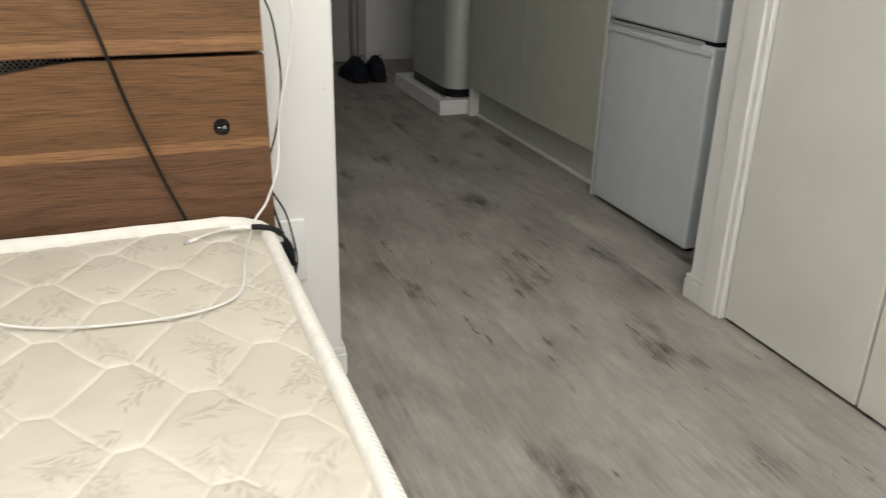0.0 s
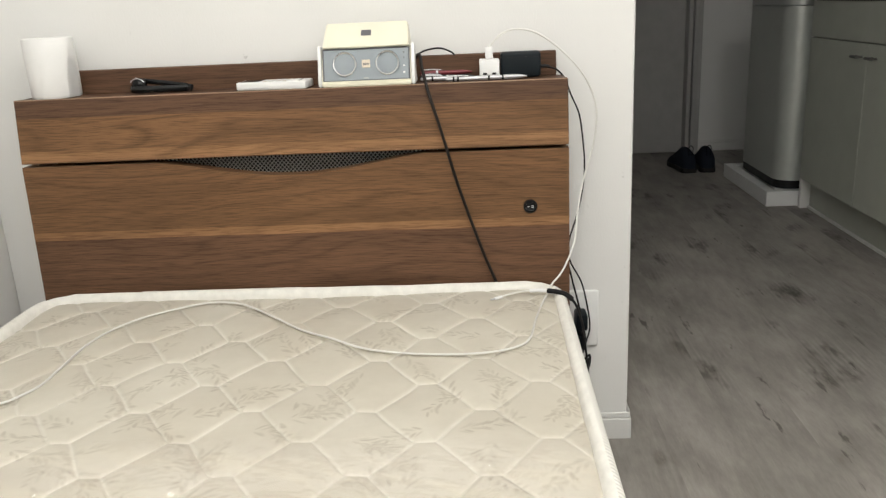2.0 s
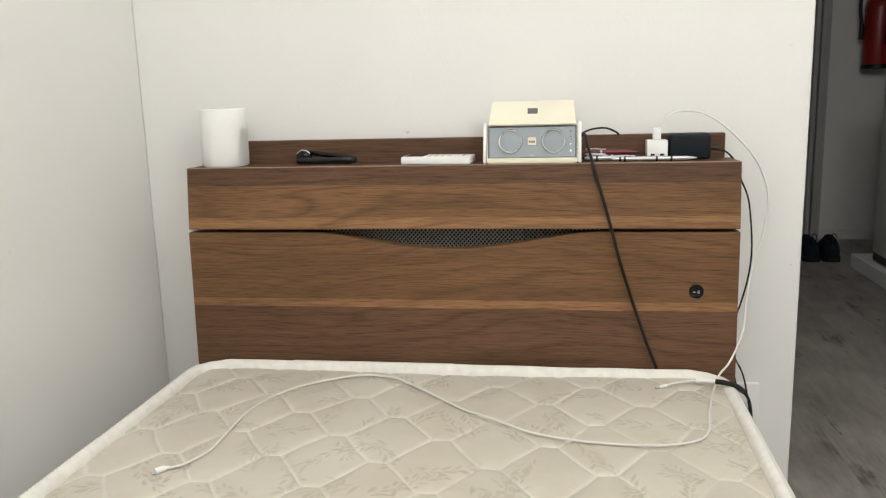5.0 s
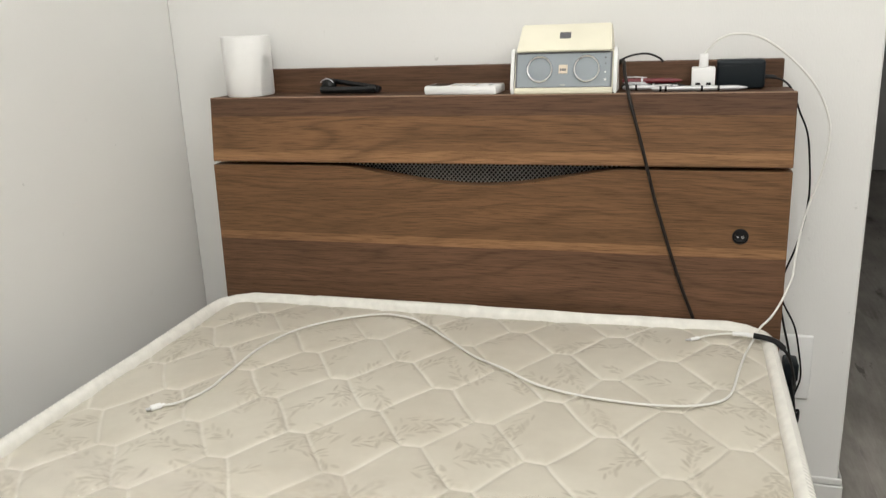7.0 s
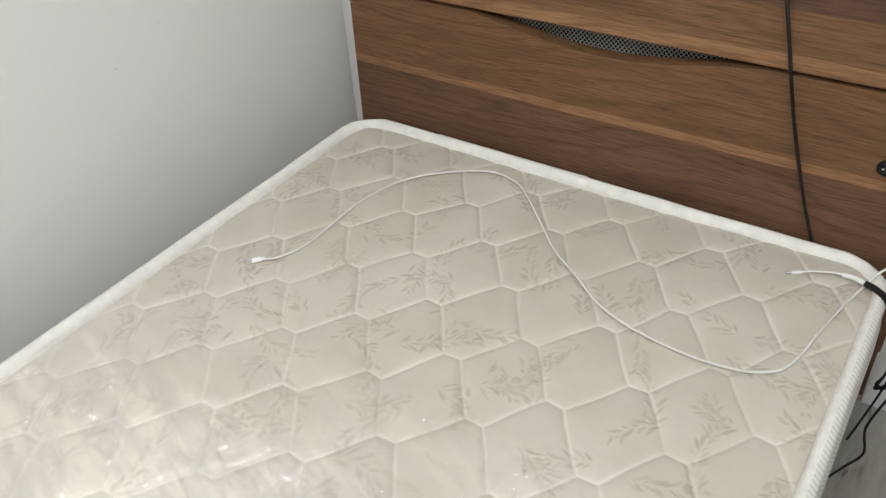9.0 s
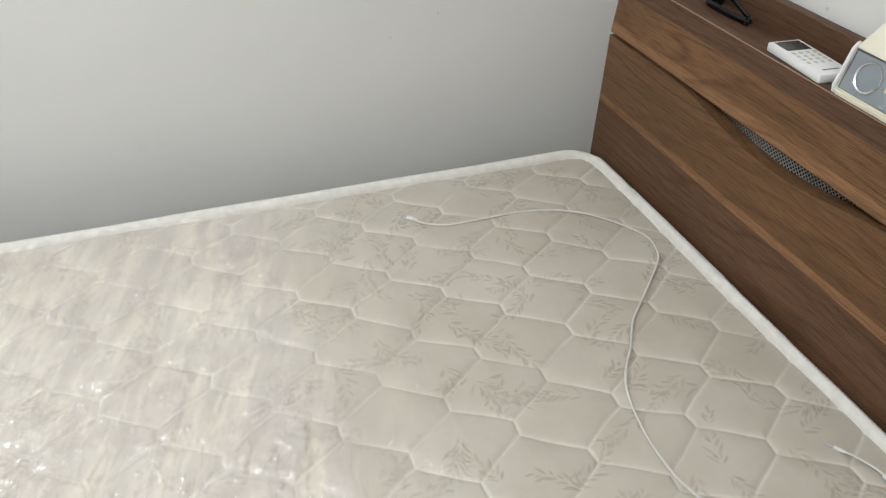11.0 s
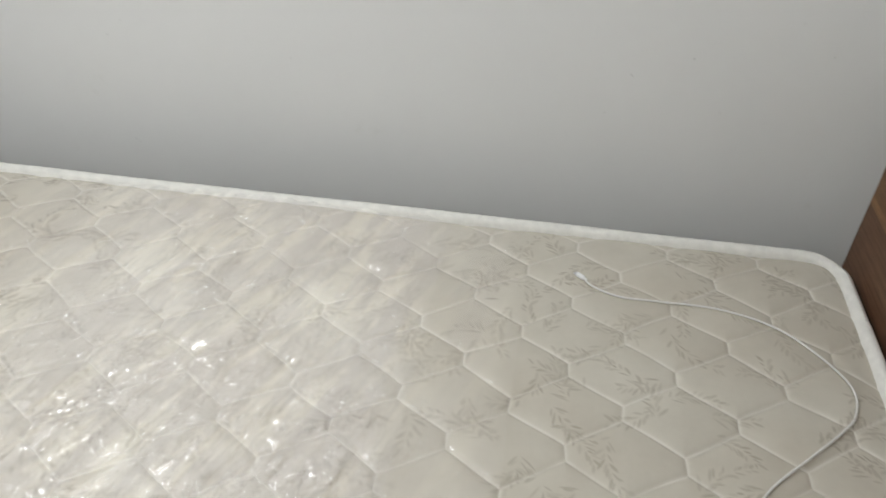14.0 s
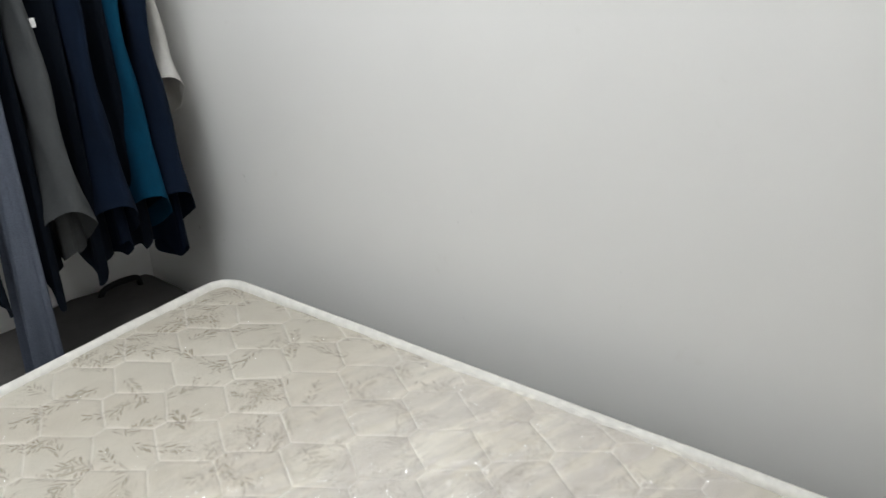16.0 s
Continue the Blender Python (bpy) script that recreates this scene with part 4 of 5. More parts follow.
def build_pens():
    def pen(label, a, b, r, mat, rings, ringmat):
        t = thing("pen", label, "pen", a, "pens on the shelf")
        a, b = Vector(a), Vector(b)
        m = Matrix.Translation(a) @ (b - a).to_track_quat("Z", "Y").to_matrix().to_4x4()
        ln = (b - a).length
        body = part("barrel", turned(bmesh.new(), m, [(r * 0.5, 0.0), (r * 0.9, 0.003), (r, 0.006), (r, ln - 0.018), (r * 0.75, ln - 0.010), (r * 0.25, ln), (0.0, ln)], 20), mat, t, smooth=40)
        for k in rings:
            part("band", turned(bmesh.new(), m, [(r * 1.02, k), (r * 1.06, k + 0.0005), (r * 1.06, k + 0.003), (r * 1.02, k + 0.0035)], 20), ringmat, body)
        part("clip", swept(bmesh.new(), [m @ Vector((0, r + 0.0015, 0.004)), m @ Vector((0, r + 0.0022, 0.02)), m @ Vector((0, r + 0.001, 0.04))], 0.001, 6), SILVER, body)
    pen("white and silver pen with black bands", (0.785, 0.024, SHELF + 0.0042), (0.930, 0.030, SHELF + 0.0042), 0.004, SILVER, (0.012, 0.020, 0.075, 0.1), BLACK)
    pen("dark red ballpoint pen lying across another", (0.736, 0.066, SHELF + 0.0135), (0.832, 0.070, SHELF + 0.0125), 0.0042, REDPEN, (0.03,), SILVER)
    pen("black ballpoint pen lying beside others", (0.735, 0.058, SHELF + 0.0048), (0.838, 0.062, SHELF + 0.0048), 0.0046, BLACK, (0.05,), SILVER)
    pen("slim silver pen on the shelf", (0.738, 0.048, SHELF + 0.0042), (0.815, 0.050, SHELF + 0.0042), 0.004, SILVER, (0.02,), BLACK)


def build_power():
    t = thing("usb_charger", "white cube phone charger with plug on top", "phone charger", (0.863, 0.05, SHELF))
    part("cube", boxed(0.8455, 0.8815, 0.034, 0.068, SHELF + 0.0004, SHELF + 0.035, 0.0022, 2), WHITE, t, smooth=40)
    for x in (0.852, 0.868):
        part("port", boxed(x, x + 0.007, 0.0333, 0.0345, SHELF + 0.0085, SHELF + 0.0120), BLACK, t, "small dark port")
    t = thing("power_adapter", "black power brick lying on the shelf", "power adapter", (0.92, 0.062, SHELF))
    part("brick", boxed(0.884, 0.956, 0.044, 0.080, SHELF + 0.0004, SHELF + 0.0455, 0.005, 3), NAVYBLACK, t, smooth=40)
    part("seam", boxed(0.8838, 0.9562, 0.0436, 0.0804, SHELF + 0.036, SHELF + 0.0368), BLACK, t)
    part("strain_relief", cord([(0.955, 0.06, SHELF + 0.018), (0.965, 0.06, SHELF + 0.0175), (0.973, 0.06, SHELF + 0.016)], 0.0032), BLACK, t, smooth=50)
    part("lead", cord([(0.972, 0.06, SHELF + 0.016), (0.986, 0.06, SHELF + 0.010), (1.000, 0.062, SHELF - 0.006), (1.012, 0.065, 0.735), (1.027, 0.07, 0.70), (1.034, 0.07, 0.655), (1.038, 0.072, 0.60), (1.034, 0.075, 0.55), (1.024, 0.08, 0.50), (1.010, 0.084, 0.45), (1.012, 0.085, 0.41), (1.034, 0.084, 0.365), (1.045, 0.084, 0.32), (1.052, 0.086, 0.27), (1.046, 0.09, 0.235), (1.035, 0.085, 0.20)], 0.0016), RUBBER, t, "thin black lead", 60)


def build_cables():
    t = thing("charging_cable", "white phone charging cable trailing over the mattress", "cable", (0.863, 0.045, 0.80))
    part("usb_plug", boxed(0.8565, 0.8705, 0.045, 0.057, SHELF + 0.0352, SHELF + 0.056, 0.002, 2), WHITE, t, smooth=40)
    z = 0.4085
    flat = [(0.953, -0.098), (0.938, -0.155), (0.925, -0.217), (0.910, -0.296), (0.888, -0.326), (0.847, -0.343), (0.782, -0.347), (0.708, -0.336), (0.651, -0.314), (0.598, -0.274), (0.546, -0.239), (0.489, -0.182), (0.436, -0.130), (0.400, -0.104), (0.345, -0.097), (0.279, -0.136), (0.230, -0.190), (0.204, -0.270), (0.203, -0.370), (0.202, -0.422), (0.184, -0.464), (0.165, -0.480)]
    air = [(0.8635, 0.051, SHELF + 0.055), (0.868, 0.054, 0.832), (0.885, 0.056, 0.849), (0.912, 0.060, 0.8565), (0.950, 0.060, 0.8485), (0.994, 0.060, 0.8165), (1.032, 0.060, 0.774), (1.052, 0.058, 0.732), (1.0575, 0.052, 0.696), (1.049, 0.040, 0.643), (1.029, 0.020, 0.584), (1.016, -0.005, 0.530), (1.008, -0.030, 0.482), (0.984, -0.058, 0.438), (0.963, -0.078, 0.4195)]
    part("cord", cord([*air, *[(x, y, z) for x, y in flat]], 0.0018), CORD, t, smooth=60)
    d = Vector((-0.62, -0.78, 0))
    a = Vector((0.165, -0.480, z + 0.0008))
    m = Matrix.Translation(a) @ d.to_track_quat("Z", "Y").to_matrix().to_4x4()
    plug = part("plug_shell", turned(bmesh.new(), m, [(0.0018, -0.006), (0.0024, -0.001), (0.0042, 0.0), (0.0044, 0.012), (0.0040, 0.0135)], 16), WHITE, t, smooth=40)
    bm = boxed(-0.0035, 0.0035, -0.001, 0.001, 0.0135, 0.020, 0.0004, 1)
    bmesh.ops.transform(bm, matrix=m, verts=bm.verts)
    part("contact", bm, SILVER, plug, "silver connector tip")
    # second lead with a black inline coupling over the mattress corner
    t = thing("extension_lead", "short white lead joined to a black coupling", "cable", (0.93, -0.12, 0.41))
    part("cord", cord([(0.866, -0.116, 0.4095), (0.884, -0.105, 0.4115), (0.911, -0.095, 0.4130), (0.930, -0.094, 0.4135)], 0.0017), CORD, t, smooth=60)
    part("tip", cord([(0.872, -0.112, 0.4100), (0.866, -0.116, 0.4097), (0.860, -0.119, 0.4095)], 0.0030), WHITE, t, smooth=50)
    part("contact", cord([(0.860, -0.119, 0.4095), (0.857, -0.121, 0.4094), (0.853, -0.123, 0.4093)], 0.0019), SILVER, t, smooth=50)
    part("sleeve", cord([(0.922, -0.0945, 0.4134), (0.938, -0.095, 0.4140), (0.955, -0.102, 0.4148)], 0.0036), WHITE, t, smooth=50)
    part("coupling", cord([(0.953, -0.101, 0.4150), (0.968, -0.108, 0.4155), (0.982, -0.118, 0.4145), (0.993, -0.130, 0.409)], 0.0046), BLACK, t, "black coupling", 50)
    part("black_lead", cord([(0.992, -0.129, 0.4095), (1.001, -0.130, 0.395), (1.012, -0.10, 0.36), (1.022, -0.06, 0.32), (1.03, -0.01, 0.29), (1.035, 0.03, 0.27)], 0.0024), RUBBER, t, smooth=50)
    # speaker lead: over the shelf's edge, down the panel, behind the mattress
    t = thing("hanging_cable", "dark brown speaker cord hanging over the headboard", "cable", (0.74, 0.0, SHELF))
    part("cord", cord([(0.728, 0.070, SHELF + 0.040), (0.738, 0.060, SHELF + 0.046), (0.742, 0.03, SHELF + 0.030), (0.748, 0.005, SHELF + 0.010), (0.7535, -0.006, SHELF - 0.010), (0.7615, -0.0135, 0.735), (0.772, -0.019, 0.70), (0.783, -0.0235, 0.66), (0.799, -0.026, 0.60), (0.821, -0.0285, 0.53), (0.843, -0.0305, 0.465), (0.866, -0.0315, 0.405), (0.88, -0.0315, 0.36)], 0.0028), BROWNCORD, t, smooth=60)
    part("stub_lead", cord([(0.730, 0.074, SHELF + 0.046), (0.75, 0.078, SHELF + 0.054), (0.775, 0.08, SHELF + 0.056), (0.795, 0.083, SHELF + 0.048), (0.80, 0.084, SHELF + 0.042)], 0.0017), BLACK, t, smooth=60)


def build_outlet():
    t = thing("wall_outlet", "white double wall outlet plate", "outlet", (1.03, NORTH, 0.277))
    part("plate", boxed(0.992, 1.072, NORTH - 0.008, NORTH - 0.0003, 0.216, 0.338, 0.004, 3), WHITE, t, smooth=40)
    for z in (0.247, 0.303):
        part("socket", boxed(1.014, 1.05, NORTH - 0.0095, NORTH - 0.0082, z - 0.018, z + 0.018, 0.0008, 1), WHITE, t)
    t = thing("power_plug", "black plugs and bundled cords in the outlet", "plug", (1.035, 0.09, 0.28))
    part("plug_body", boxed(1.022, 1.045, 0.060, 0.1032, 0.268, 0.302, 0.004, 2), NAVYBLACK, t, smooth=40)
    part("plug_body", boxed(1.020, 1.043, 0.066, 0.1032, 0.225, 0.256, 0.004, 2), NAVYBLACK, t, smooth=40)
    part("cord", cord([(1.010, 0.085, 0.46), (1.006, 0.085, 0.42), (1.016, 0.08, 0.37), (1.028, 0.075, 0.32), (1.034, 0.072, 0.28), (1.036, 0.06, 0.24), (1.03, 0.05, 0.20), (1.025, 0.04, 0.12), (1.01, 0.02, 0.04), (1.0, 0.0, 0.004)], 0.002), RUBBER, t, smooth=60)
    part("cord", cord([(1.034, 0.060, 0.275), (1.038, 0.04, 0.24), (1.042, 0.03, 0.19), (1.036, 0.01, 0.13), (1.02, -0.02, 0.07), (1.03, -0.03, 0.02), (1.01, -0.06, 0.004), (0.99, -0.10, 0.003)], 0.0022), RUBBER, t, smooth=60)
    loops = [(1.03 + 0.016 * math.cos(a * 0.7) + 0.004 * math.sin(a * 2.1), 0.035 + 0.018 * math.sin(a * 0.7), 0.17 + 0.05 * math.sin(a * 0.7 + 1.2) + 0.006 * math.sin(a * 1.7)) for a in range(30)]
    part("bundle", cord(loops, 0.0019, 5), RUBBER, t, "bundled loops of black cord", 60)


build_roll()
build_glasses()
build_remote()
build_speaker()
build_pens()
build_power()
build_cables()
build_outlet()


# ---- corridor ----
def build_fridge():
    t = thing("fridge", "small pale grey two-door fridge", "fridge", (2.42, 0.64, 0))
    y0, y1, xf = 0.398, 0.878, 2.150
    part("cabinet", boxed(xf + 0.052, 2.72, y0 + 0.004, y1 - 0.004, 0.03, 1.14, 0.006), FRIDGE, t, smooth=40)
    for z0, z1, nm in ((0.014, 0.552, "lower_door"), (0.562, 1.145, "upper_door")):
        d = part(nm, boxed(xf, xf + 0.046, y0, y1, z0, z1, 0.010, 4), FRIDGE, t, smooth=40)
        if nm == "lower_door":
            bm = boxed(xf - 0.004, xf + 0.03, y0 + 0.05, y1 - 0.004, 0.549, 0.5585, 0.003, 2)
            part("grip", bm, GREYKEY, d, "grey moulded grip edge", 40)
            part("grip_cap", boxed(xf - 0.006, xf + 0.03, y0 + 0.004, y1 - 0.002, 0.527, 0.540, 0.004, 2), FRIDGE, d, smooth=40)
    part("gasket", boxed(xf + 0.0465, xf + 0.0515, y0 + 0.01, y1 - 0.01, 0.04, 1.135), RUBBER, t, "dark door gasket")
    # solid black strip in place of the shade in the door gap
    part("gap", boxed(xf + 0.012, xf + 0.045, y0 + 0.006, y1 - 0.006, 0.5455, 0.5615), BLACK, t, "black filler for the shade between the doors")
    part("plinth", boxed(xf + 0.03, xf + 0.05, y0 + 0.03, y1 - 0.02, 0.002, 0.0295), BLACK, t, "black recessed plinth")
    for y in (y0 + 0.02, y1 - 0.05):
        for x in (xf + 0.02, 2.66):
            part("foot", turned(bmesh.new(), Matrix.Translation((x + 0.02, y + 0.015, 0)), [(0.016, 0), (0.016, 0.012), (0.010, 0.014), (0.010, 0.03)], 16), BLACK, t)


def build_kitchen():
    y0, y1, xf = 0.925, 1.975, 2.172
    t = thing("kitchen_cabinet", "greige kitchen base cabinet with two doors and drawers", "kitchen cabinet", (2.45, 1.45, 0))
    part("body", boxed(xf + 0.019, 2.79, y0, y1, 0.13, 0.868), CABINET, t)
    part("toe_kick", boxed(2.222, 2.236, y0, y1 + 0.002, 0.0, 0.129), CABINET, t, "recessed pale toe board")
    part("toe_seal", boxed(2.212, 2.2215, y0, y1 + 0.002, 0.0, 0.012, 0.002), TRIM, t, "white floor seal strip")
    seam = 1.470
    for a, b in ((y0 + 0.002, seam - 0.0015), (seam + 0.0015, y1 - 0.001)):
        d = part("cabinet_door", boxed(xf, xf + 0.018, a, b, 0.132, 0.706, 0.0015, 1), CABINET, t)
        y = seam - 0.055 if b < seam else seam + 0.055
        h = part("handle", cord([(xf - 0.022, y - 0.024, 0.660), (xf - 0.023, y, 0.660), (xf - 0.022, y + 0.024, 0.660)], 0.0052), HANDLE, d, "short steel bar handle", 50)
        for k in (-0.016, 0.016):
            part("post", cord([(xf - 0.022, y + k, 0.660), (xf - 0.004, y + k, 0.660), (xf + 0.0005, y + k, 0.660)], 0.0036), HANDLE, d)
    for a, b in ((y0 + 0.002, 1.298), (1.301, y1 - 0.001)):
        d = part("drawer_front", boxed(xf, xf + 0.018, a, b, 0.711, 0.846, 0.0015, 1), CABINET, t)
    part("drawer_grip", boxed(xf - 0.006, xf + 0.001, 0.985, 1.10, 0.752, 0.776, 0.002), BLACK, t, "dark inset drawer grip")
    # black strip paints the shadow in the recess below the worktop
    part("shadow_strip", boxed(xf + 0.012, xf + 0.0185, y0, y1, 0.847, 0.868), BLACK, t, "black strip for the shadow under the worktop")
    t = thing("worktop", "pale steel kitchen worktop with rolled front edge", "worktop", (2.47, 1.45, 0.87))
    bm = bmesh.new()
    prism(bm, [(xf - 0.018, 0.872), (xf - 0.02, 0.896), (xf - 0.014, 0.905), (2.79, 0.905), (2.79, 0.869), (xf - 0.010, 0.869)], "y", y0 - 0.002, y1 - 0.001)
    part("slab", bm, COUNTER, t, smooth=30)
    t = thing("end_panel", "white upright panel beside the washing machine", "panel", (2.5, 1.99, 0))
    part("board", boxed(2.183, 2.79, 1.979, 2.001, 0, 1.95, 0.001, 1), TRIM, t)
    t = thing("end_panel", "white upright panel beside the fridge", "panel", (2.5, 0.91, 0))
    part("board", boxed(2.165, 2.79, 0.903, 0.921, 0, 1.95, 0.001, 1), TRIM, t)


def build_washer():
    t = thing("washer_pan", "white plastic washing machine drip pan", "drip pan", (2.37, 2.34, 0))
    bm = bmesh.new()
    x0, x1, y0, y1 = 2.056, 2.696, 2.020, 2.660
    box(bm, x0, x1, y0, y0 + 0.04, 0.0005, 0.066, 0.003)
    box(bm, x0, x1, y1 - 0.04, y1, 0.0005, 0.066, 0.003)
    box(bm, x0, x0 + 0.045, y0 + 0.041, y1 - 0.041, 0.0005, 0.066, 0.003)
    box(bm, x1 - 0.045, x1, y0 + 0.041, y1 - 0.041, 0.0005, 0.066, 0.003)
    box(bm, x0 + 0.046, x1 - 0.046, y0 + 0.041, y1 - 0.041, 0.0005, 0.02)
    part("tray", bm, WHITE, t)
    for x in (x0 + 0.055, x1 - 0.115):
        for y in (y0 + 0.06, y1 - 0.12):
            part("pad", boxed(x, x + 0.06, y, y + 0.06, 0.0201, 0.066, 0.003), WHITE, t)
    t = thing("washing_machine", "silver grey top-loading washing machine", "washing machine", (2.36, 2.33, 0.067))
    x0, x1, y0, y1 = 2.108, 2.656, 2.056, 2.59

    def shell(r, grow, z0, z1, top=0.0):
        loop = []
        for cx, cy, a0 in ((x1 - r, y1 - r, 0), (x0 + r, y1 - r, 90), (x0 + r, y0 + r, 180), (x1 - r, y0 + r, 270)):
            for k in range(11):
                a = radians(a0 + 9 * k)
                loop.append((cx + (r + grow) * math.cos(a), cy + (r + grow) * math.sin(a)))
        bm = bmesh.new()
        rings = ring_loft(bm, [[Vector((x, y, z0)) for x, y in loop], [Vector((x, y, z1)) for x, y in loop]])
        bm.faces.new(rings[0][::-1])
        bm.faces.new(rings[1])
        return bm
    part("base_skirt", shell(0.065, -0.004, 0.0665, 0.102), BLACK, t, "black base skirt", 40)
    part("casing", shell(0.075, 0.0, 0.1025, 0.826), WASHER, t, smooth=40)
    part("top_rim", shell(0.075, 0.002, 0.830, 0.884), WASHER, t, smooth=40)
    part("lid", boxed(x0 + 0.07, x1 - 0.03, y0 + 0.04, y1 - 0.08, 0.8845, 0.900, 0.005, 2), WASHER, t, smooth=40)


def build_extinguisher():
    t = thing("fire_extinguisher", "red fire extinguisher hung on the corridor wall", "fire extinguisher", (2.33, 3.28, 0.94))
    m = Matrix.Translation((2.325, FAR - 0.085, 0.945))
    part("cylinder", turned(bmesh.new(), m, [(0.05, 0), (0.070, 0.004), (0.073, 0.012), (0.073, 0.30), (0.068, 0.335), (0.045, 0.365), (0.022, 0.378), (0.022, 0.40)], 32), RED, t, smooth=50)
    part("foot_ring", turned(bmesh.new(), m, [(0.071, -0.008), (0.0755, -0.006), (0.0755, 0.01), (0.0735, 0.014)], 32), BLACK, t, "black base ring", 50)
    bm = bmesh.new()
    ring = [[bm.verts.new((2.325 + 0.0738 * math.sin(radians(5 + 8 * k)), FAR - 0.085 - 0.0738 * math.cos(radians(5 + 8 * k)), z)) for k in range(7)] for z in (1.06, 1.23)]
    for k in range(6):
        bm.faces.new((ring[0][k], ring[0][k + 1], ring[1][k + 1], ring[1][k]))
    bmesh.ops.solidify(bm, geom=bm.faces[:], thickness=0.0008)
    label = part("label", bm, NAVYBLACK, t, "dark printed label")
    for z, w, mat in ((1.208, 4, WHITE), (1.185, 3, WHITE), (1.13, 5, GREENKEY), (1.09, 5, GREYKEY)):
        bm = bmesh.new()
        r = [[bm.verts.new((2.325 + 0.0752 * math.sin(radians(10 + 6 * k)), FAR - 0.085 - 0.0752 * math.cos(radians(10 + 6 * k)), q)) for k in range(w)] for q in (z, z + 0.012)]
        for k in range(w - 1):
            bm.faces.new((r[0][k], r[0][k + 1], r[1][k + 1], r[1][k]))
        bmesh.ops.solidify(bm, geom=bm.faces[:], thickness=0.0006)
        part("print_bar", bm, mat, label)
    part("valve", boxed(2.305, 2.345, FAR - 0.105, FAR - 0.065, 1.345, 1.385, 0.004), STEEL, t, "metal valve")
    part("lever", cord([(2.30, FAR - 0.085, 1.39), (2.345, FAR - 0.10, 1.40), (2.40, FAR - 0.11, 1.385)], 0.007), BLACK, t, "black lever", 50)
    part("hose", cord([(2.31, FAR - 0.09, 1.365), (2.265, FAR - 0.09, 1.375), (2.232, FAR - 0.085, 1.33), (2.228, FAR - 0.085, 1.25), (2.238, FAR - 0.085, 1.16)], 0.0095), BLACK, t, "black rubber hose", 50)
    part("nozzle", cord([(2.238, FAR - 0.085, 1.17), (2.24, FAR - 0.085, 1.13), (2.238, FAR - 0.085, 1.09)], 0.012), BLACK, t, "black nozzle", 50)
    part("bracket", boxed(2.29, 2.36, FAR - 0.013, FAR - 0.0005, 1.18, 1.26, 0.002), STEEL, t)


def build_shoe(x, turn):
    t = thing("shoe", "dark navy lace-up shoe standing in the hallway", "shoe", (x, 2.87, 0), "pair of shoes")
    m = Matrix.Translation((x, 2.87, 0)) @ Euler((0, 0, radians(turn))).to_matrix().to_4x4()
    # sections along the shoe, heel at the front of the row: along, half width, height
    spec = [(-0.115, 0.018, 0.055), (-0.105, 0.031, 0.085), (-0.08, 0.038, 0.105), (-0.04, 0.037, 0.118), (0.0, 0.038, 0.122), (0.035, 0.042, 0.098), (0.075, 0.048, 0.072), (0.11, 0.047, 0.058), (0.14, 0.038, 0.045), (0.158, 0.018, 0.030)]
    bm = bmesh.new()
    rings = []
    for s, w, h in spec:
        ring = []
        for k in range(16):
            a = 2 * math.pi * k / 16
            cx, cz = math.cos(a), math.sin(a)
            ring.append(bm.verts.new(m @ Vector((w * math.copysign(abs(cx) ** 0.7, cx), s, 0.022 + max(0, (cz + 0.35) / 1.35) * (h - 0.022)))))
        rings.append(ring)
    for a, b in zip(rings, rings[1:]):
        for k in range(16):
            bm.faces.new((a[k], a[(k + 1) % 16], b[(k + 1) % 16], b[k]))
    bm.faces.new(rings[0])
    bm.faces.new(rings[-1][::-1])
    part("upper", bm, SHOE, t, smooth=70)
    bm = bmesh.new()
    loop = [(w + 0.004, s) for s, w, h in spec] + [(-w - 0.004, s) for s, w, h in spec[::-1]]
    lo = [bm.verts.new(m @ Vector((a, b, 0.0005))) for a, b in loop]
    hi = [bm.verts.new(m @ Vector((a, b, 0.024))) for a, b in loop]
    bm.faces.new(lo)
    bm.faces.new(hi[::-1])
    for i in range(len(loop)):
        k = (i + 1) % len(loop)
        bm.faces.new((lo[i], hi[i], hi[k], lo[k]))
    part("sole", bm, RUBBER, t, "black rubber sole")
    for k in range(4):
        y = 0.02 + 0.02 * k
        h = 0.115 - 0.011 * k
        part("lace", cord([m @ Vector((-0.018, y, h - 0.012)), m @ Vector((0, y + 0.004, h)), m @ Vector((0.018, y, h - 0.012))], 0.0022, 4, 6), NIGHT, t)
    part("pull_loop", cord([m @ Vector((-0.008, -0.098, 0.085)), m @ Vector((-0.012, -0.102, 0.125)), m @ Vector((0.0, -0.104, 0.142)), m @ Vector((0.012, -0.102, 0.125)), m @ Vector((0.008, -0.098, 0.085))], 0.0022, 6, 6), NIGHT, t, "heel pull loop")


build_fridge()
build_kitchen()
build_washer()
build_extinguisher()
build_shoe(1.905, 6)
build_shoe(2.015, -4)


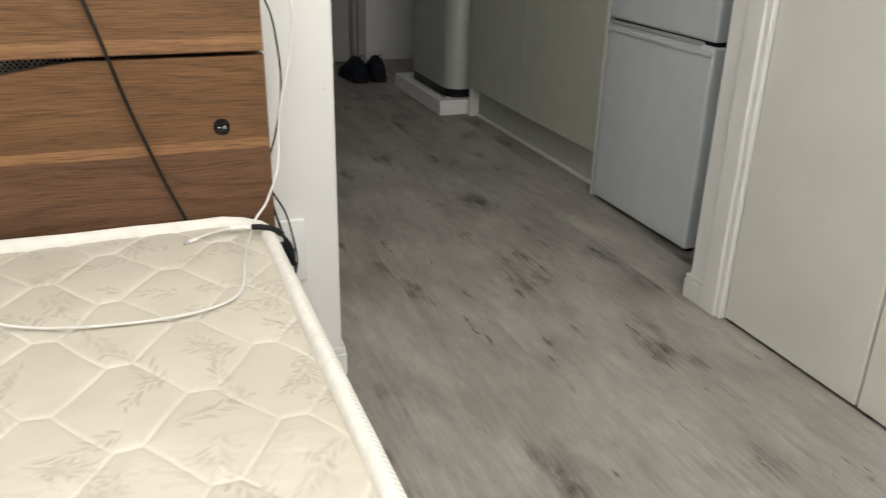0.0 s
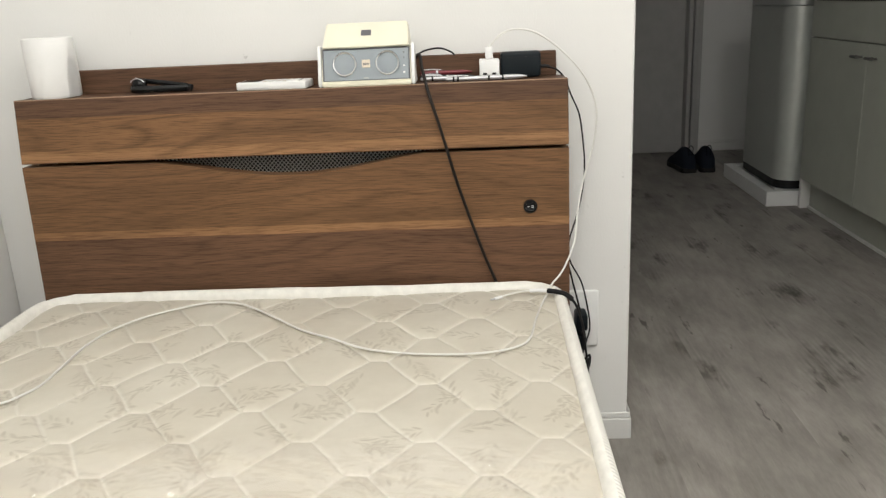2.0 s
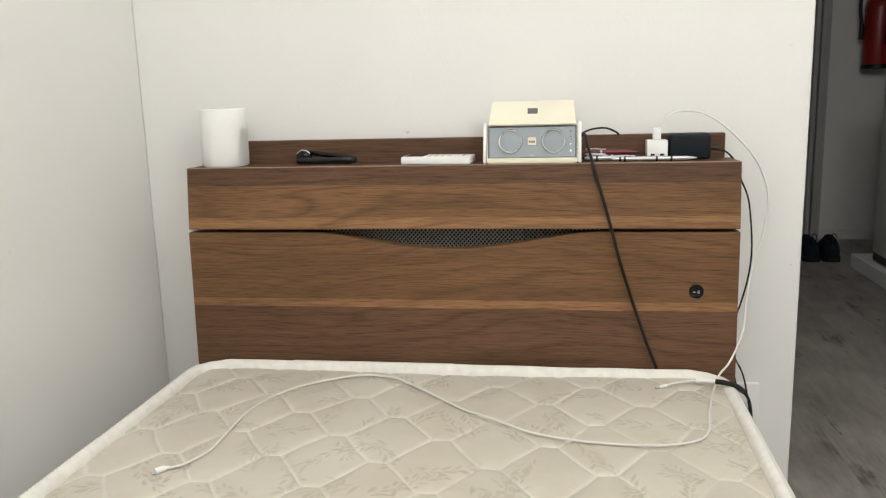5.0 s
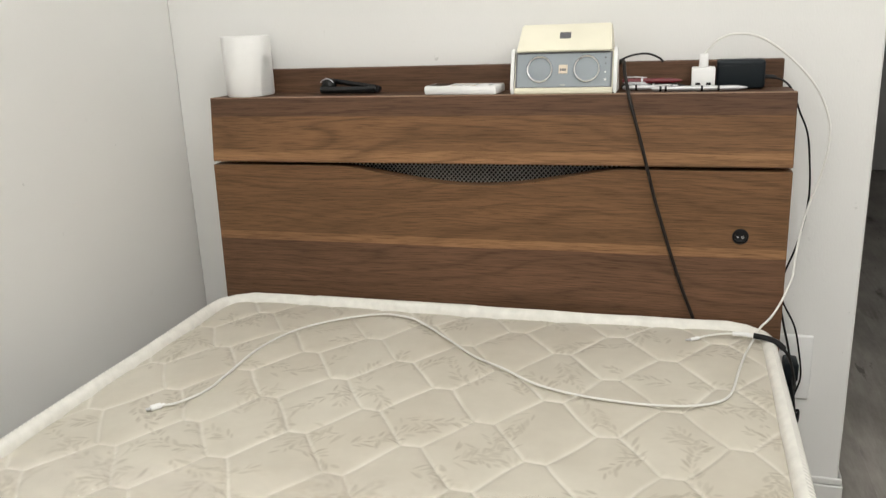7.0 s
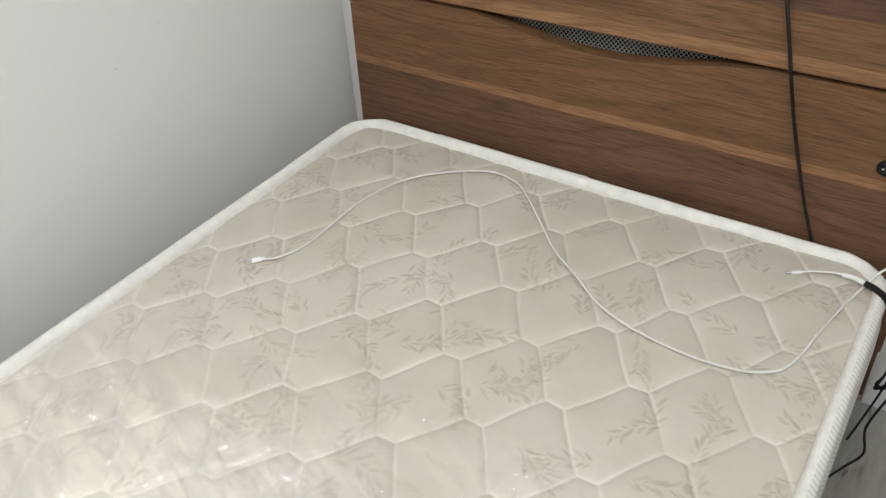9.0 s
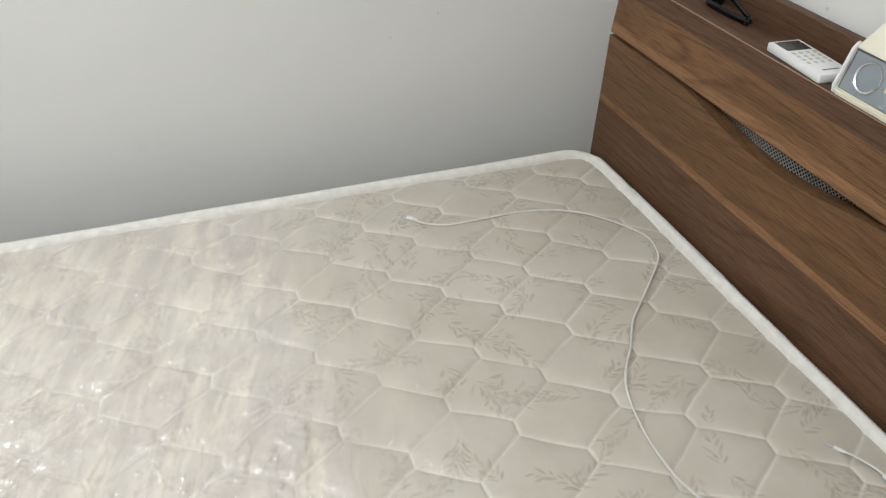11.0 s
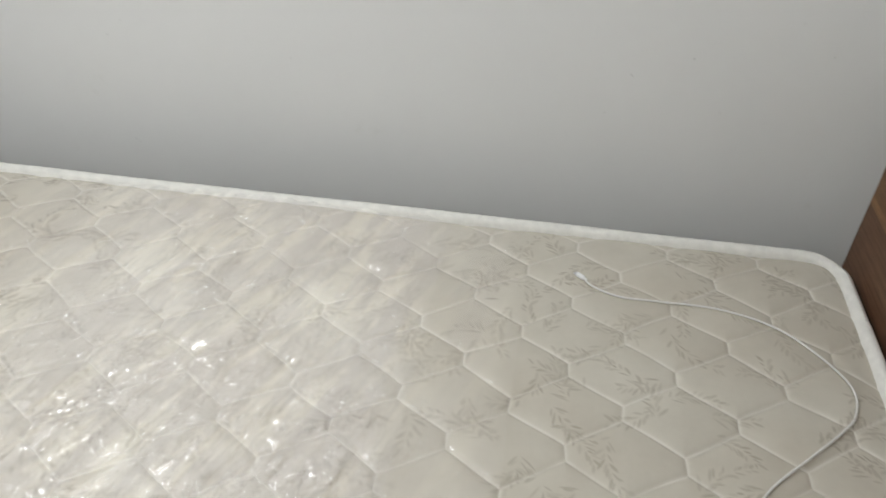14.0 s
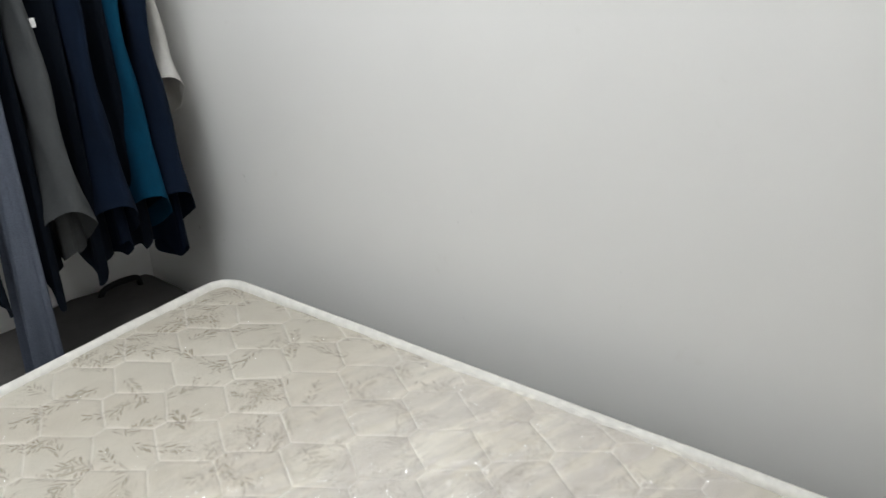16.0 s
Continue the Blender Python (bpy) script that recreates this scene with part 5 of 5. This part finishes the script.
# ---- clothes and bag beyond the bed's foot ----
def garment(name, label, mat, x, y0, y1, hem, top, thick, phase, flare=0.03, sleeve=None, lean=0.0):
    """A garment hung edge-on from the rail: a folded shell from shoulder to hem."""
    rise = 0.012 if x < 0.06 else 0.055
    x, hem = x + 0.024, hem + rise
    t = thing(name, label, "hanging clothes", (x, (y0 + y1) / 2, hem), "clothes on the rail")
    bm = bmesh.new()
    n, rows = 72, 34
    rings = []
    for r in range(rows + 1):
        f = r / rows
        z = top - (top - hem) * f
        grow = flare * f
        cut = 0.10 * max(0, 1 - f * 7) ** 2
        ya, yb = y0 - grow + cut * 1.2, y1 + grow - cut
        ring = []
        for k in range(n):
            a = 2 * math.pi * k / n
            u, w = math.cos(a), math.sin(a)
            fold = 0.5 * math.sin(4 * a + phase + 1.3 * f) + 0.35 * math.sin(7 * a + 2 * phase - f * 2) + 0.3 * math.sin(13 * a + 3 * phase + f * 3)
            th = thick * (0.35 + 0.85 * f) * (1 + 1.15 * fold * f)
            zz = z + (0.035 * math.sin(2 * a + phase) - 0.045 * max(0, u) ** 4 + 0.02 * math.sin(5 * a + phase * 2)) * f ** 5
            ring.append(bm.verts.new((x + lean * f + th * math.copysign(abs(w) ** 0.8, w) + 0.008 * math.sin(6 * u + phase + 3 * f) * f, (ya + yb) / 2 + (yb - ya) / 2 * u + 0.006 * fold * f, zz)))
        rings.append(ring)
    for a, b in zip(rings, rings[1:]):
        for k in range(n):
            bm.faces.new((a[k], a[(k + 1) % n], b[(k + 1) % n], b[k]))
    bm.faces.new(rings[0])
    part("body", bm, mat, t, smooth=80)
    if sleeve:
        zs, zl, out = sleeve
        zl += rise - 0.012
        pts = [(x + 0.004, y1 - 0.06, zs + 0.05), (x + lean * 0.3 + 0.012, y1 - 0.005, zs - 0.12), (x + lean * 0.6 + 0.018, y1 + out * 0.6, (zs + zl) / 2 - 0.05), (x + lean + 0.022, y1 + out, zl)]
        line = smooth_line(pts, 8)
        m = len(line)
        bm = bmesh.new()
        swept(bm, line, [0.028 + 0.018 * i / m + 0.046 * (i / m) ** 4 + 0.003 * math.sin(i * 1.1 + phase) for i in range(m)], 18, 0.9)
        bm.faces.ensure_lookup_table()
        bmesh.ops.delete(bm, geom=[bm.faces[-1]], context="FACES_ONLY")
        for vtx in bm.verts:
            vtx.co.z += (0.75 * (vtx.co.y - y1 - out) + 0.35 * (vtx.co.x - x)) * max(0, 1 - (vtx.co.z - zl) / 0.25)
            vtx.co.x = x + lean + 0.018 + (vtx.co.x - x - lean - 0.018) * (0.38 + 0.2 * max(0, 1 - (vtx.co.z - zl) / 0.12)) + 0.005 * math.sin(vtx.co.y * 70 + vtx.co.z * 25 + phase)
        bmesh.ops.solidify(bm, geom=bm.faces[:], thickness=0.0015)
        part("sleeve", bm, mat, t, smooth=70)
    hook = [(x, (y0 + y1) / 2, top - 0.01), (x, (y0 + y1) / 2, RAIL - 0.02), (x, (y0 + y1) / 2 - 0.018, RAIL + 0.006), (x, (y0 + y1) / 2, RAIL + 0.0165), (x, (y0 + y1) / 2 + 0.016, RAIL + 0.004)]
    part("hanger_hook", cord(hook, 0.0018), STEEL, t, "wire hanger hook", 60)
    return t


RAIL = 1.52
t = thing("clothes_rail", "black metal clothes rail against the wall", "clothes rail", (0.5, -2.3, 0))
part("bar", cord([(WEST + 0.019, -2.30, RAIL), (0.5, -2.30, RAIL), (1.15, -2.30, RAIL)], 0.011), BLACK, t, smooth=60)
part("post", boxed(1.128, 1.152, -2.312, -2.288, 0.02, RAIL - 0.012, 0.003), BLACK, t)
part("foot", boxed(1.126, 1.154, -2.48, -2.12, 0.0, 0.02, 0.003), BLACK, t)
part("wall_flange", boxed(WEST + 0.0005, WEST + 0.02, -2.33, -2.27, RAIL - 0.03, RAIL + 0.03, 0.004), BLACK, t)
garment("shirt", "off-white cotton shirt hanging on the rail", LINEN, -0.070, -2.46, -2.21, 0.72, 1.42, 0.014, 0.4, 0.01, (1.36, 0.79, 0.015))
garment("jacket", "dark navy jacket hanging on the rail", NAVY, -0.018, -2.49, -2.17, 0.43, 1.42, 0.022, 1.1, 0.03, (1.36, 0.54, 0.025))
garment("shirt", "teal blue shirt hanging on the rail", TEAL, 0.036, -2.47, -2.19, 0.66, 1.42, 0.014, 2.0, 0.0, (1.36, 0.545, 0.03))
garment("jacket", "blue-black jacket hanging on the rail", NIGHT, 0.085, -2.49, -2.15, 0.46, 1.42, 0.026, 2.9, 0.0)
garment("shirt", "navy shirt hanging on the rail", NAVY, 0.148, -2.47, -2.15, 0.47, 1.42, 0.026, 0.9, 0.03, (1.36, 0.52, 0.02))
garment("jacket", "blue-black shirt hanging on the rail", NIGHT, 0.202, -2.48, -2.14, 0.47, 1.42, 0.024, 4.2, 0.02)
sweater = garment("sweatshirt", "grey heather sweatshirt hanging on the rail", HEATHER, 0.252, -2.47, -2.17, 0.52, 1.42, 0.022, 3.3, 0.03, (1.36, 0.55, 0.045))
part("care_tag", boxed(0.268, 0.284, -2.128, -2.1265, 1.02, 1.038, 0.0003, 1), WHITE, sweater, "small white tag")
garment("shirt", "blue-black cotton shirt hanging on the rail", NIGHT, 0.310, -2.48, -2.15, 0.46, 1.42, 0.024, 5.2, 0.02)
garment("trousers", "pale grey-blue trousers hanging on the rail", DENIM, 0.352, -2.24, -2.10, 0.17, 1.46, 0.022, 2.2, -0.025, None, 0.02)
garment("coat", "blue-black coat hanging on the rail", NIGHT, 0.44, -2.48, -2.15, 0.47, 1.42, 0.030, 0.2, 0.02)


def build_bag():
    t = thing("travel_bag", "dark grey soft travel bag on the floor", "bag", (0.25, -2.25, 0))
    bm = boxed(-0.11, 0.62, -2.50, -2.06, 0.0005, 0.235, 0.05, 5)
    bmesh.ops.subdivide_edges(bm, edges=[e for e in bm.edges if e.calc_length() > 0.2], cuts=8, use_grid_fill=True)
    for vtx in bm.verts:
        if vtx.co.z > 0.12:
            vtx.co.z += 0.022 * math.sin((vtx.co.x + 0.11) / 0.73 * math.pi) + 0.006 * math.sin(vtx.co.x * 23 + vtx.co.y * 11)
    part("body", bm, BAG, t, smooth=60)
    part("piping", cord([(-0.08, -2.075, 0.222), (0.10, -2.066, 0.243), (0.26, -2.062, 0.252), (0.45, -2.066, 0.243), (0.60, -2.08, 0.218)], 0.004), BAGTRIM, t, "grey piping", 60)
    part("handle", cord([(-0.03, -2.42, 0.235), (-0.02, -2.42, 0.262), (0.03, -2.42, 0.272), (0.08, -2.42, 0.268), (0.10, -2.42, 0.245)], 0.009), RUBBER, t, "black carry handle", 60)


build_bag()
